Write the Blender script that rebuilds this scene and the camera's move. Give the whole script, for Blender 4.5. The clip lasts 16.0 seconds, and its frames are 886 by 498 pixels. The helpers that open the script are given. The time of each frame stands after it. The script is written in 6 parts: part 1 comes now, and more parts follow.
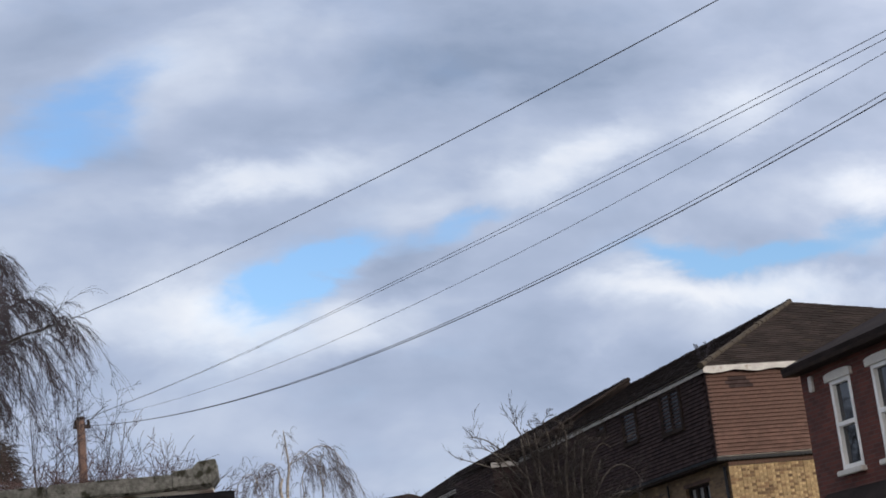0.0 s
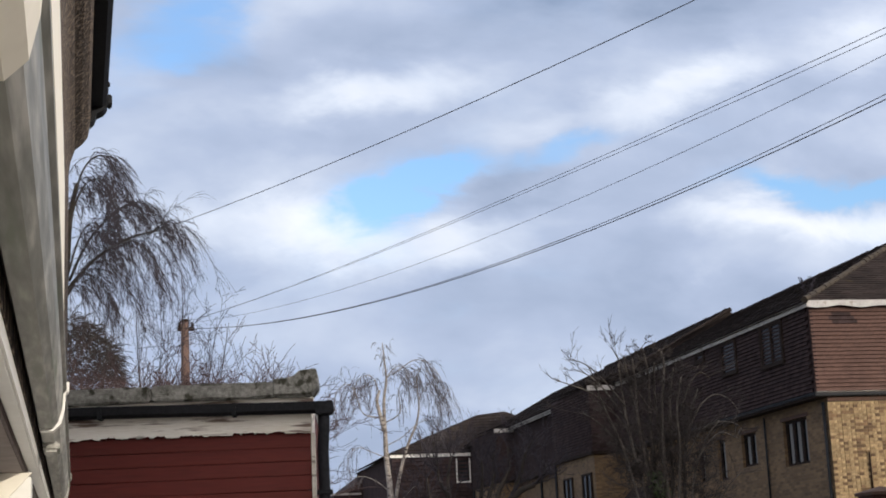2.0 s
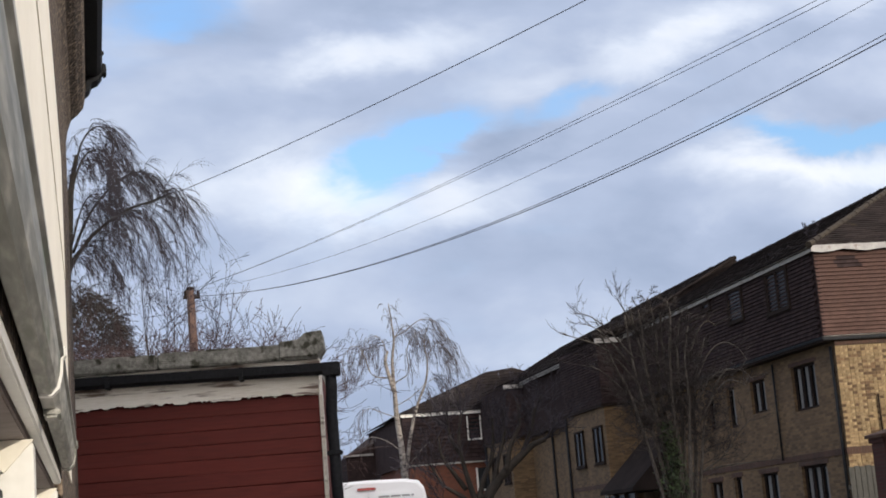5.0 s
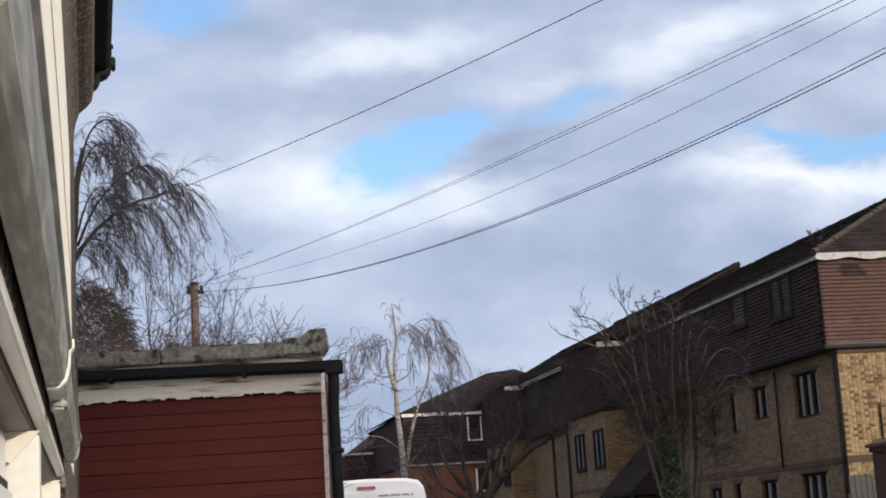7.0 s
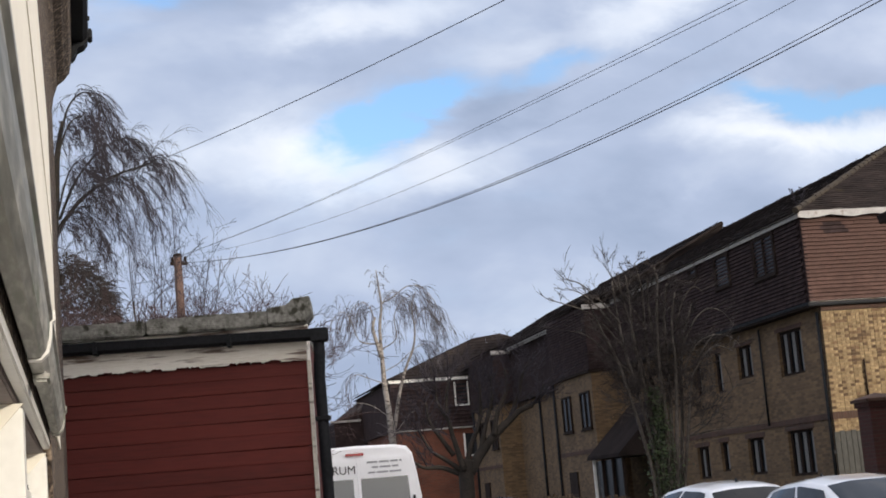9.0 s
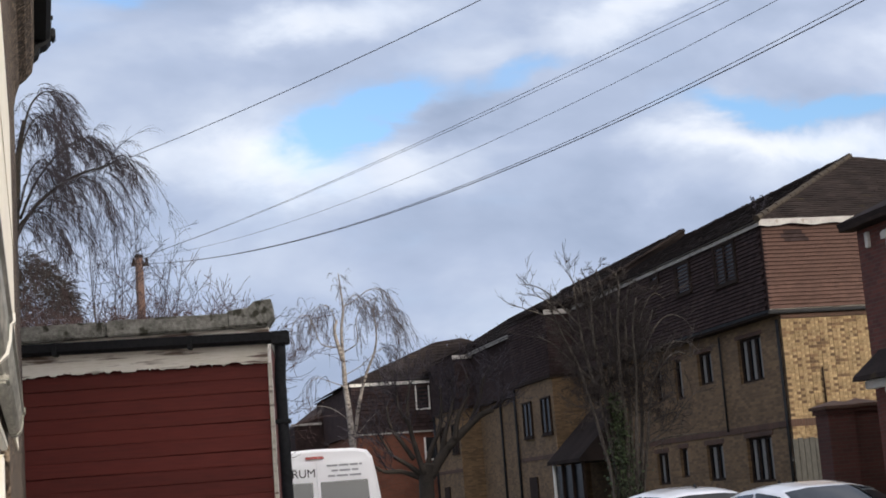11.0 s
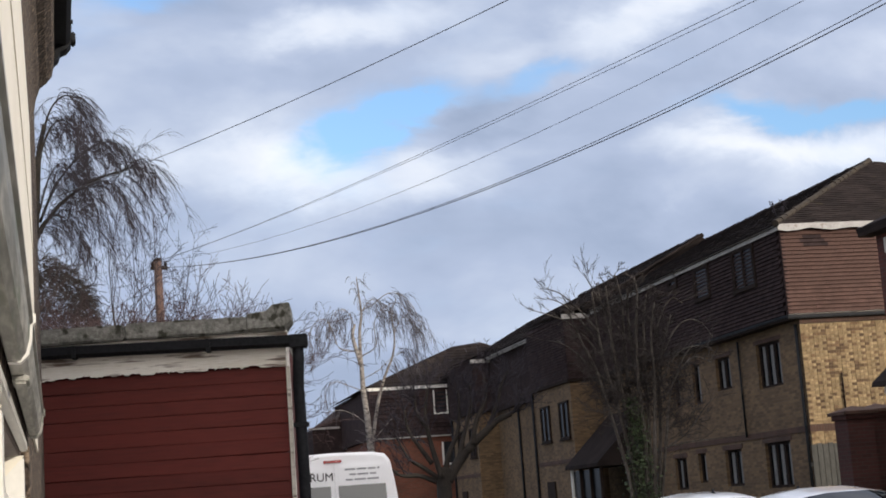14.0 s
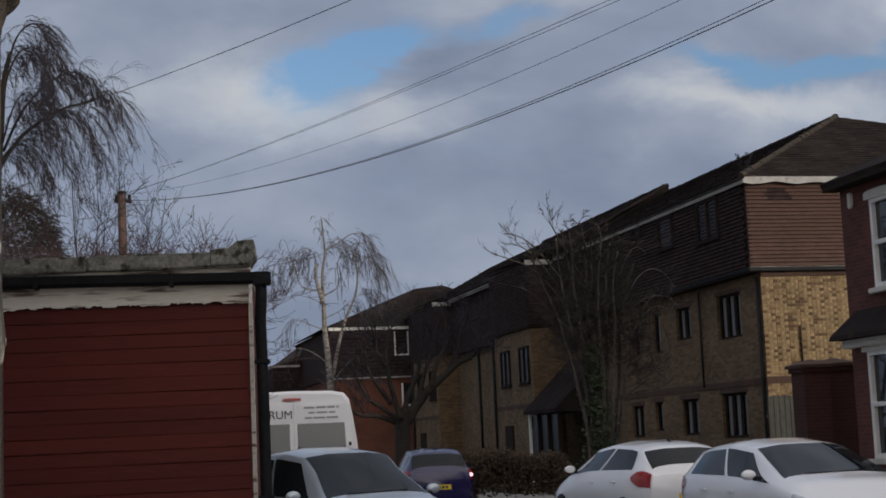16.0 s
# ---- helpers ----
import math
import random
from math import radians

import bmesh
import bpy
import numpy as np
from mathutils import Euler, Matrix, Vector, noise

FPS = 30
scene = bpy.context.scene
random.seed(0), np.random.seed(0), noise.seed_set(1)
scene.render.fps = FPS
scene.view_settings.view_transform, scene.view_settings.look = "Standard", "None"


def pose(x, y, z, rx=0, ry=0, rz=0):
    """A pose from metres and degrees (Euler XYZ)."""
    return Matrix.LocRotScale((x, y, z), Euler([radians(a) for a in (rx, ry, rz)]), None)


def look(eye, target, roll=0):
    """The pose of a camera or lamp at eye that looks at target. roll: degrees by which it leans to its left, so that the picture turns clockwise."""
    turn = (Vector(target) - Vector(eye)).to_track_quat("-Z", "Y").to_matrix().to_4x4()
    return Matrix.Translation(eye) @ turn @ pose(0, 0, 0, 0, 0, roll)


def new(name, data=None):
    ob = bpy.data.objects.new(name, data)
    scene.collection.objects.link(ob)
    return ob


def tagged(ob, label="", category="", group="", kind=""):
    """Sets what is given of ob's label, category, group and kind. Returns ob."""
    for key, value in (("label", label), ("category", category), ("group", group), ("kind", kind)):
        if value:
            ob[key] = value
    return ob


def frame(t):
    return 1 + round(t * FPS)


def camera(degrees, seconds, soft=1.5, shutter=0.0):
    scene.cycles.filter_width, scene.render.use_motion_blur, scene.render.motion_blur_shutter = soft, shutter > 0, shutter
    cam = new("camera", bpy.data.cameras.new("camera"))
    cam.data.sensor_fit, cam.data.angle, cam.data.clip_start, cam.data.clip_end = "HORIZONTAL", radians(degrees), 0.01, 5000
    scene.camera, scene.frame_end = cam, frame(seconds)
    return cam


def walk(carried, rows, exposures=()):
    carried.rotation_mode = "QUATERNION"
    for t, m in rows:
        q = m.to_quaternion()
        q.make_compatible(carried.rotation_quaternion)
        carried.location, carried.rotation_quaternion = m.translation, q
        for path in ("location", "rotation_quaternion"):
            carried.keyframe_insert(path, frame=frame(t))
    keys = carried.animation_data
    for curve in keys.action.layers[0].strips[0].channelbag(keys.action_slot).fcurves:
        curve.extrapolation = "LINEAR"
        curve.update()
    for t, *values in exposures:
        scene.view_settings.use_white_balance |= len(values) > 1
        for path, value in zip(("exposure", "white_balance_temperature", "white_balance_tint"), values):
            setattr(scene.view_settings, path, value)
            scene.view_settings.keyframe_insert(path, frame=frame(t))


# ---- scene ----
cam = camera(32.0, 16.0, soft=1.75)
PATH = [
    (0, pose(0.000, 0.000, 1.600, 104.802, 5.967, -14.319)),
    (0.5, pose(-0.007, 0.002, 1.617, 103.751, 4.045, -12.456)),
    (1, pose(-0.012, -0.011, 1.617, 103.400, 2.299, -10.664)),
    (1.5, pose(-0.019, -0.004, 1.622, 102.677, 1.680, -10.537)),
    (2, pose(-0.013, 0.002, 1.613, 102.005, 2.513, -11.178)),
    (2.5, pose(-0.012, -0.008, 1.610, 101.740, 3.300, -10.971)),
    (3, pose(-0.006, 0.009, 1.606, 101.743, 3.933, -10.574)),
    (3.5, pose(0.001, -0.012, 1.603, 102.542, 4.602, -10.000)),
    (4, pose(-0.001, 0.015, 1.606, 102.357, 4.731, -9.740)),
    (4.5, pose(0.004, 0.019, 1.602, 101.072, 5.021, -10.065)),
    (4.7, pose(0.004, 0.012, 1.602, 100.548, 4.865, -10.335)),
    (7, pose(-0.005, 0.012, 1.602, 100.522, 3.402, -10.695)),
    (7.5, pose(-0.003, 0.007, 1.599, 100.189, 4.020, -10.862)),
    (8, pose(-0.000, 0.003, 1.600, 99.772, 4.555, -11.111)),
    (8.5, pose(0.001, 0.007, 1.598, 99.420, 4.754, -11.024)),
    (10.8, pose(-0.004, 0.040, 1.605, 99.053, 4.128, -12.240)),
    (11, pose(0.000, -0.000, 1.600, 99.264, 4.288, -12.559)),
    (11.5, pose(0.001, -0.015, 1.596, 100.089, 4.618, -12.706)),
    (12, pose(-0.001, -0.016, 1.598, 100.223, 4.230, -12.461)),
    (12.5, pose(-0.002, -0.026, 1.596, 100.025, 3.820, -11.985)),
    (13, pose(-0.000, -0.014, 1.596, 100.041, 3.985, -12.177)),
    (13.5, pose(0.002, -0.013, 1.595, 99.635, 4.265, -12.324)),
    (14, pose(-0.001, -0.008, 1.595, 99.472, 4.082, -11.906)),
    (14.5, pose(-0.000, -0.002, 1.595, 99.645, 3.768, -11.379)),
    (15, pose(-0.005, -0.020, 1.596, 99.493, 3.213, -11.019)),
    (15.5, pose(0.001, 0.020, 1.594, 99.178, 3.408, -11.315)),
    (16, pose(-0.006, -0.013, 1.593, 97.255, 2.487, -13.467)),
]
EXPOSURES = [(0.0, -0.15), (1.0, 0.02), (7.0, 0.0), (13.5, 0.0), (14.5, -0.2), (15.0, -0.62), (15.5, -0.72), (16.0, -0.92)]
walk(cam, PATH, EXPOSURES)

# ---- world and sun ----
SUN_EL, SUN_AZ = radians(14), radians(143)      # azimuth clockwise from +y


def make_world():
    w = bpy.data.worlds.new("sky")
    scene.world = w
    w.use_nodes = True
    nt = w.node_tree
    nt.nodes.clear()
    N = nt.nodes.new

    def math_node(op, a, b=None, c=None):
        n = N("ShaderNodeMath")
        n.operation = op
        for k, v in enumerate((a, b, c)):
            if v is None:
                continue
            if isinstance(v, (int, float)):
                n.inputs[k].default_value = v
            else:
                nt.links.new(v, n.inputs[k])
        return n.outputs[0]

    tc = N("ShaderNodeTexCoord")
    sep = N("ShaderNodeSeparateXYZ")
    nt.links.new(tc.outputs["Generated"], sep.inputs[0])
    x, y, z = sep.outputs
    yy = math_node("MAXIMUM", math_node("ABSOLUTE", y), 0.08)
    u0, v0 = math_node("DIVIDE", x, yy), math_node("DIVIDE", z, yy)
    com = N("ShaderNodeCombineXYZ")
    nt.links.new(u0, com.inputs[0])
    nt.links.new(math_node("MULTIPLY", v0, 1.9), com.inputs[1])
    nt.links.new(math_node("MULTIPLY", math_node("SIGN", y), 3.0), com.inputs[2])

    def noise_tex(scale, detail, rough, off):
        m = N("ShaderNodeVectorMath")
        m.operation = "ADD"
        m.inputs[1].default_value = off
        nt.links.new(com.outputs[0], m.inputs[0])
        n = N("ShaderNodeTexNoise")
        n.inputs["Scale"].default_value, n.inputs["Detail"].default_value = scale, detail
        n.inputs["Roughness"].default_value = rough
        n.inputs["Distortion"].default_value = 0.25
        nt.links.new(m.outputs[0], n.inputs["Vector"])
        return n.outputs[0]

    warp_u = math_node("MULTIPLY", math_node("SUBTRACT", noise_tex(9, 5, 0.6, (3, 1, 0)), 0.5), 0.10)
    warp_v = math_node("MULTIPLY", math_node("SUBTRACT", noise_tex(9, 5, 0.6, (7, 5, 2)), 0.5), 0.06)
    u, v = math_node("ADD", u0, warp_u), math_node("ADD", v0, warp_v)
    ahead = math_node("GREATER_THAN", y, 0.0)

    def cloud_shape(cu, cv, ru, rv, lean):
        """A soft ellipse of the cloud field: 1 in its middle, 0 outside."""
        du, dv = math_node("SUBTRACT", u, cu), math_node("SUBTRACT", v, cv)
        dv = math_node("SUBTRACT", dv, math_node("MULTIPLY", du, lean))
        a = math_node("POWER", math_node("ABSOLUTE", math_node("DIVIDE", du, ru)), 2.0)
        b = math_node("POWER", math_node("ABSOLUTE", math_node("DIVIDE", dv, rv)), 2.0)
        return math_node("EXPONENT", math_node("MULTIPLY", math_node("ADD", a, b), -1.0))

    def total(shapes):
        s = None
        for *shape, k in shapes:
            e = math_node("MULTIPLY", cloud_shape(*shape), k)
            s = e if s is None else math_node("ADD", s, e)
        return math_node("MULTIPLY", s, ahead)

    gaps = total(GAPS)
    bright = total(BRIGHT)
    cover = math_node("SUBTRACT", math_node("ADD", math_node("MULTIPLY", noise_tex(5.5, 6, 0.55, (0, 0, 0)), 0.95), 0.26), gaps)
    mask = N("ShaderNodeMapRange")
    mask.interpolation_type = "SMOOTHSTEP"
    mask.inputs["From Min"].default_value, mask.inputs["From Max"].default_value = 0.0, 0.72
    nt.links.new(cover, mask.inputs["Value"])
    lum = math_node("ADD", math_node("MULTIPLY", noise_tex(6.5, 5, 0.5, (11, 4, 1)), 0.80), math_node("ADD", bright, math_node("MULTIPLY", math_node("SUBTRACT", noise_tex(15, 5, 0.5, (5, 9, 3)), 0.5), 0.22)))
    ramp = N("ShaderNodeValToRGB")
    ramp.color_ramp.elements[0].position, ramp.color_ramp.elements[0].color = 0.10, (0.235, 0.298, 0.425, 1)
    ramp.color_ramp.elements[1].position, ramp.color_ramp.elements[1].color = 0.95, (0.79, 0.812, 0.855, 1)
    e = ramp.color_ramp.elements.new(0.42)
    e.color = (0.375, 0.440, 0.585, 1)
    e = ramp.color_ramp.elements.new(0.68)
    e.color = (0.575, 0.632, 0.745, 1)
    nt.links.new(lum, ramp.inputs[0])
    sky = N("ShaderNodeTexSky")
    sky.sky_type, sky.sun_disc = "NISHITA", False
    sky.sun_elevation, sky.sun_rotation = SUN_EL, SUN_AZ
    blue, cloud, mix, out = N("ShaderNodeBackground"), N("ShaderNodeBackground"), N("ShaderNodeMixShader"), N("ShaderNodeOutputWorld")
    blue.inputs[1].default_value = SKY_STRENGTH
    tint = N("ShaderNodeVectorMath")
    tint.operation = "MULTIPLY"
    tint.inputs[1].default_value = (0.86, 1.03, 1.27)
    nt.links.new(sky.outputs[0], tint.inputs[0])
    nt.links.new(tint.outputs[0], blue.inputs[0])
    nt.links.new(ramp.outputs[0], cloud.inputs[0])
    # thin cloud glows towards the sun's side of the sky
    dot = N("ShaderNodeVectorMath")
    dot.operation = "DOT_PRODUCT"
    dot.inputs[1].default_value = (math.sin(SUN_AZ) * math.cos(SUN_EL), math.cos(SUN_AZ) * math.cos(SUN_EL), math.sin(SUN_EL))
    nt.links.new(tc.outputs["Generated"], dot.inputs[0])
    glow = N("ShaderNodeMapRange")
    glow.interpolation_type = "SMOOTHSTEP"
    glow.inputs["From Min"].default_value, glow.inputs["From Max"].default_value = -0.45, 0.9
    glow.inputs["To Min"].default_value, glow.inputs["To Max"].default_value = CLOUD_STRENGTH, CLOUD_STRENGTH * SUN_SIDE
    nt.links.new(dot.outputs["Value"], glow.inputs["Value"])
    nt.links.new(glow.outputs[0], cloud.inputs[1])
    warm = N("ShaderNodeMix")
    warm.data_type, warm.blend_type = "RGBA", "MULTIPLY"
    share = N("ShaderNodeMapRange")
    share.interpolation_type = "SMOOTHSTEP"
    share.inputs["From Min"].default_value, share.inputs["From Max"].default_value = -0.45, 0.5
    nt.links.new(dot.outputs["Value"], share.inputs["Value"])
    nt.links.new(share.outputs[0], warm.inputs[0])
    nt.links.new(ramp.outputs[0], warm.inputs[6])
    warm.inputs[7].default_value = (1.32, 1.06, 0.80, 1)
    nt.links.new(warm.outputs[2], cloud.inputs[0])
    nt.links.new(mask.outputs[0], mix.inputs[0])
    nt.links.new(blue.outputs[0], mix.inputs[1])
    nt.links.new(cloud.outputs[0], mix.inputs[2])
    nt.links.new(mix.outputs[0], out.inputs[0])


SKY_STRENGTH, CLOUD_STRENGTH, SUN_SIDE = 0.20, 1.29, 3.1
# centre, radii, lean and weight of the blue gaps and of the bright and dark masses of cloud
GAPS = [(0.170, 0.249, 0.034, 0.016, 0.35, 0.95), (0.215, 0.268, 0.030, 0.012, 0.35, 0.80), (0.300, 0.288, 0.035, 0.011, 0.25, 0.55),
        (0.535, 0.259, 0.060, 0.010, 0.02, 0.90), (0.450, 0.264, 0.045, 0.009, 0.02, 0.70), (0.62, 0.275, 0.05, 0.012, 0.2, 0.5),
        (0.055, 0.385, 0.050, 0.026, 0.3, 0.70), (0.030, 0.350, 0.040, 0.012, 0.0, 0.40), (-0.10, 0.30, 0.08, 0.02, 0.1, 0.4)]
BRIGHT = [(0.145, 0.332, 0.040, 0.016, 0.15, 0.41), (0.200, 0.338, 0.040, 0.014, 0.1, 0.28), (0.370, 0.328, 0.040, 0.018, 0.3, 0.34),
          (0.420, 0.350, 0.030, 0.018, 0.3, 0.28), (0.530, 0.372, 0.050, 0.020, 0.2, 0.27), (0.630, 0.312, 0.060, 0.016, 0.1, 0.34),
          (0.135, 0.222, 0.055, 0.020, 0.0, 0.44), (0.215, 0.222, 0.040, 0.018, 0.1, 0.33), (0.060, 0.235, 0.060, 0.020, 0.0, 0.28),
          (0.435, 0.238, 0.050, 0.014, -0.02, 0.42), (0.530, 0.232, 0.070, 0.014, 0.0, 0.39), (0.410, 0.205, 0.090, 0.022, 0.0, 0.19),
          (0.100, 0.410, 0.070, 0.024, 0.2, 0.17), (0.290, 0.310, 0.050, 0.012, 0.1, 0.12),
          (0.300, 0.424, 0.100, 0.032, 0.0, -0.24), (0.360, 0.405, 0.080, 0.026, 0.1, -0.20), (0.470, 0.340, 0.040, 0.014, 0.2, -0.10),
          (0.130, 0.292, 0.060, 0.013, 0.0, -0.10), (0.060, 0.298, 0.050, 0.014, 0.0, -0.06), (0.262, 0.259, 0.032, 0.018, 0.35, -0.22),
          (0.620, 0.250, 0.060, 0.012, 0.1, -0.14), (0.300, 0.178, 0.160, 0.026, 0.02, -0.08), (0.300, 0.225, 0.035, 0.018, 0.2, 0.05),
          (0.100, 0.165, 0.120, 0.028, 0.0, 0.08)]
make_world()
lamp = bpy.data.lights.new("sun", "SUN")
lamp.energy, lamp.angle, lamp.color = 3.2, radians(0.6), (1.0, 0.90, 0.76)
sun = new("sun", lamp)
sun.matrix_world = look((0, 0, 30), (-math.sin(SUN_AZ) * math.cos(SUN_EL), -math.cos(SUN_AZ) * math.cos(SUN_EL), 30 - math.sin(SUN_EL)))


# ---- materials ----
def material(name, colors, scale=6.0, rough=0.8, metal=0.0, bump=0.2, fine=60.0, stain=None, stain_at=0.6, vary=0.0, stretch=(1, 1, 1), spec=0.4, coat=0.0):
    """Two scales of noise between two or three colours, with bump; vary: difference from object to object; stain: a third colour in blotches."""
    m = bpy.data.materials.new(name)
    m.use_nodes = True
    nt = m.node_tree
    b = nt.nodes["Principled BSDF"]
    N, L = nt.nodes.new, nt.links.new
    tc, mp = N("ShaderNodeTexCoord"), N("ShaderNodeMapping")
    L(tc.outputs["Object"], mp.inputs[0])
    mp.inputs["Scale"].default_value = stretch
    big, small = N("ShaderNodeTexNoise"), N("ShaderNodeTexNoise")
    for n, s, d in ((big, scale, 4), (small, fine, 3)):
        n.inputs["Scale"].default_value, n.inputs["Detail"].default_value = s, d
        L(mp.outputs[0], n.inputs["Vector"])
    add = N("ShaderNodeMath")
    add.operation = "MULTIPLY_ADD"
    add.inputs[1].default_value, add.inputs[2].default_value = 0.5, 0.0
    L(small.outputs[0], add.inputs[0])
    add2 = N("ShaderNodeMath")
    add2.operation = "MULTIPLY_ADD"
    add2.inputs[1].default_value = 0.5
    L(big.outputs[0], add2.inputs[0])
    L(add.outputs[0], add2.inputs[2])
    ramp = N("ShaderNodeValToRGB")
    ramp.color_ramp.elements[0].position, ramp.color_ramp.elements[1].position = 0.38, 0.62
    ramp.color_ramp.elements[0].color = (*colors[0], 1)
    ramp.color_ramp.elements[1].color = (*colors[-1], 1)
    if len(colors) == 3:
        ramp.color_ramp.elements.new(0.5).color = (*colors[1], 1)
    L(add2.outputs[0], ramp.inputs[0])
    col = ramp.outputs[0]
    if stain:
        sn = N("ShaderNodeTexNoise")
        sn.inputs["Scale"].default_value, sn.inputs["Detail"].default_value = scale * 1.7, 6
        L(mp.outputs[0], sn.inputs["Vector"])
        sr = N("ShaderNodeMapRange")
        sr.inputs["From Min"].default_value, sr.inputs["From Max"].default_value = stain_at - 0.04, stain_at + 0.05
        L(sn.outputs[0], sr.inputs["Value"])
        mx = N("ShaderNodeMix")
        mx.data_type = "RGBA"
        L(sr.outputs[0], mx.inputs[0])
        L(col, mx.inputs[6])
        mx.inputs[7].default_value = (*stain, 1)
        col = mx.outputs[2]
    if vary:
        oi, geo = N("ShaderNodeObjectInfo"), N("ShaderNodeNewGeometry")
        sm = N("ShaderNodeMath")
        sm.operation = "ADD"
        L(oi.outputs["Random"], sm.inputs[0])
        L(geo.outputs["Random Per Island"], sm.inputs[1])
        fr = N("ShaderNodeMath")
        fr.operation = "FRACT"
        L(sm.outputs[0], fr.inputs[0])
        mr = N("ShaderNodeMapRange")
        mr.inputs["To Min"].default_value, mr.inputs["To Max"].default_value = 1 - vary, 1 + vary
        L(fr.outputs[0], mr.inputs["Value"])
        hs = N("ShaderNodeHueSaturation")
        L(mr.outputs[0], hs.inputs["Value"])
        L(col, hs.inputs["Color"])
        col = hs.outputs[0]
    L(col, b.inputs["Base Color"])
    b.inputs["Roughness"].default_value, b.inputs["Metallic"].default_value = rough, metal
    b.inputs["Specular IOR Level"].default_value = spec
    b.inputs["Coat Weight"].default_value = coat
    if bump:
        bp = N("ShaderNodeBump")
        bp.inputs["Strength"].default_value, bp.inputs["Distance"].default_value = bump, 0.02
        L(add2.outputs[0], bp.inputs["Height"])
        L(bp.outputs[0], b.inputs["Normal"])
    return m


def brick_material(name, c1, c2, mortar, width=0.225, height=0.075):
    m = bpy.data.materials.new(name)
    m.use_nodes = True
    nt = m.node_tree
    b = nt.nodes["Principled BSDF"]
    N, L = nt.nodes.new, nt.links.new
    tc, sep, com = N("ShaderNodeTexCoord"), N("ShaderNodeSeparateXYZ"), N("ShaderNodeCombineXYZ")
    L(tc.outputs["Object"], sep.inputs[0])
    s = N("ShaderNodeMath")
    s.operation = "ADD"
    L(sep.outputs[0], s.inputs[0])
    L(sep.outputs[1], s.inputs[1])
    L(s.outputs[0], com.inputs[0])
    L(sep.outputs[2], com.inputs[1])
    br = N("ShaderNodeTexBrick")
    br.inputs["Scale"].default_value = 1.0
    br.inputs["Brick Width"].default_value, br.inputs["Row Height"].default_value = width, height
    br.inputs["Mortar Size"].default_value, br.inputs["Bias"].default_value = 0.006, 0.0
    br.inputs["Color1"].default_value, br.inputs["Color2"].default_value, br.inputs["Mortar"].default_value = (*c1, 1), (*c2, 1), (*mortar, 1)
    L(com.outputs[0], br.inputs["Vector"])
    n = N("ShaderNodeTexNoise")
    n.inputs["Scale"].default_value, n.inputs["Detail"].default_value = 1.3, 6
    L(tc.outputs["Object"], n.inputs["Vector"])
    hs = N("ShaderNodeHueSaturation")
    mr = N("ShaderNodeMapRange")
    mr.inputs["To Min"].default_value, mr.inputs["To Max"].default_value = 0.45, 1.55
    L(n.outputs[0], mr.inputs["Value"])
    L(mr.outputs[0], hs.inputs["Value"])
    L(br.outputs["Color"], hs.inputs["Color"])
    L(hs.outputs[0], b.inputs["Base Color"])
    b.inputs["Roughness"].default_value = 0.9
    bp = N("ShaderNodeBump")
    bp.inputs["Strength"].default_value, bp.inputs["Distance"].default_value, bp.invert = 0.5, 0.01, True
    L(br.outputs["Fac"], bp.inputs["Height"])
    L(bp.outputs[0], b.inputs["Normal"])
    return m


def glass_material(name, tint, rough=0.03, spec=0.5):
    """Window glass that lets a dark room be guessed and mirrors the sky."""
    m = bpy.data.materials.new(name)
    m.use_nodes = True
    b = m.node_tree.nodes["Principled BSDF"]
    b.inputs["Base Color"].default_value = (*tint, 1)
    b.inputs["Roughness"].default_value, b.inputs["Specular IOR Level"].default_value = rough, spec
    b.inputs["IOR"].default_value = 1.52
    return m


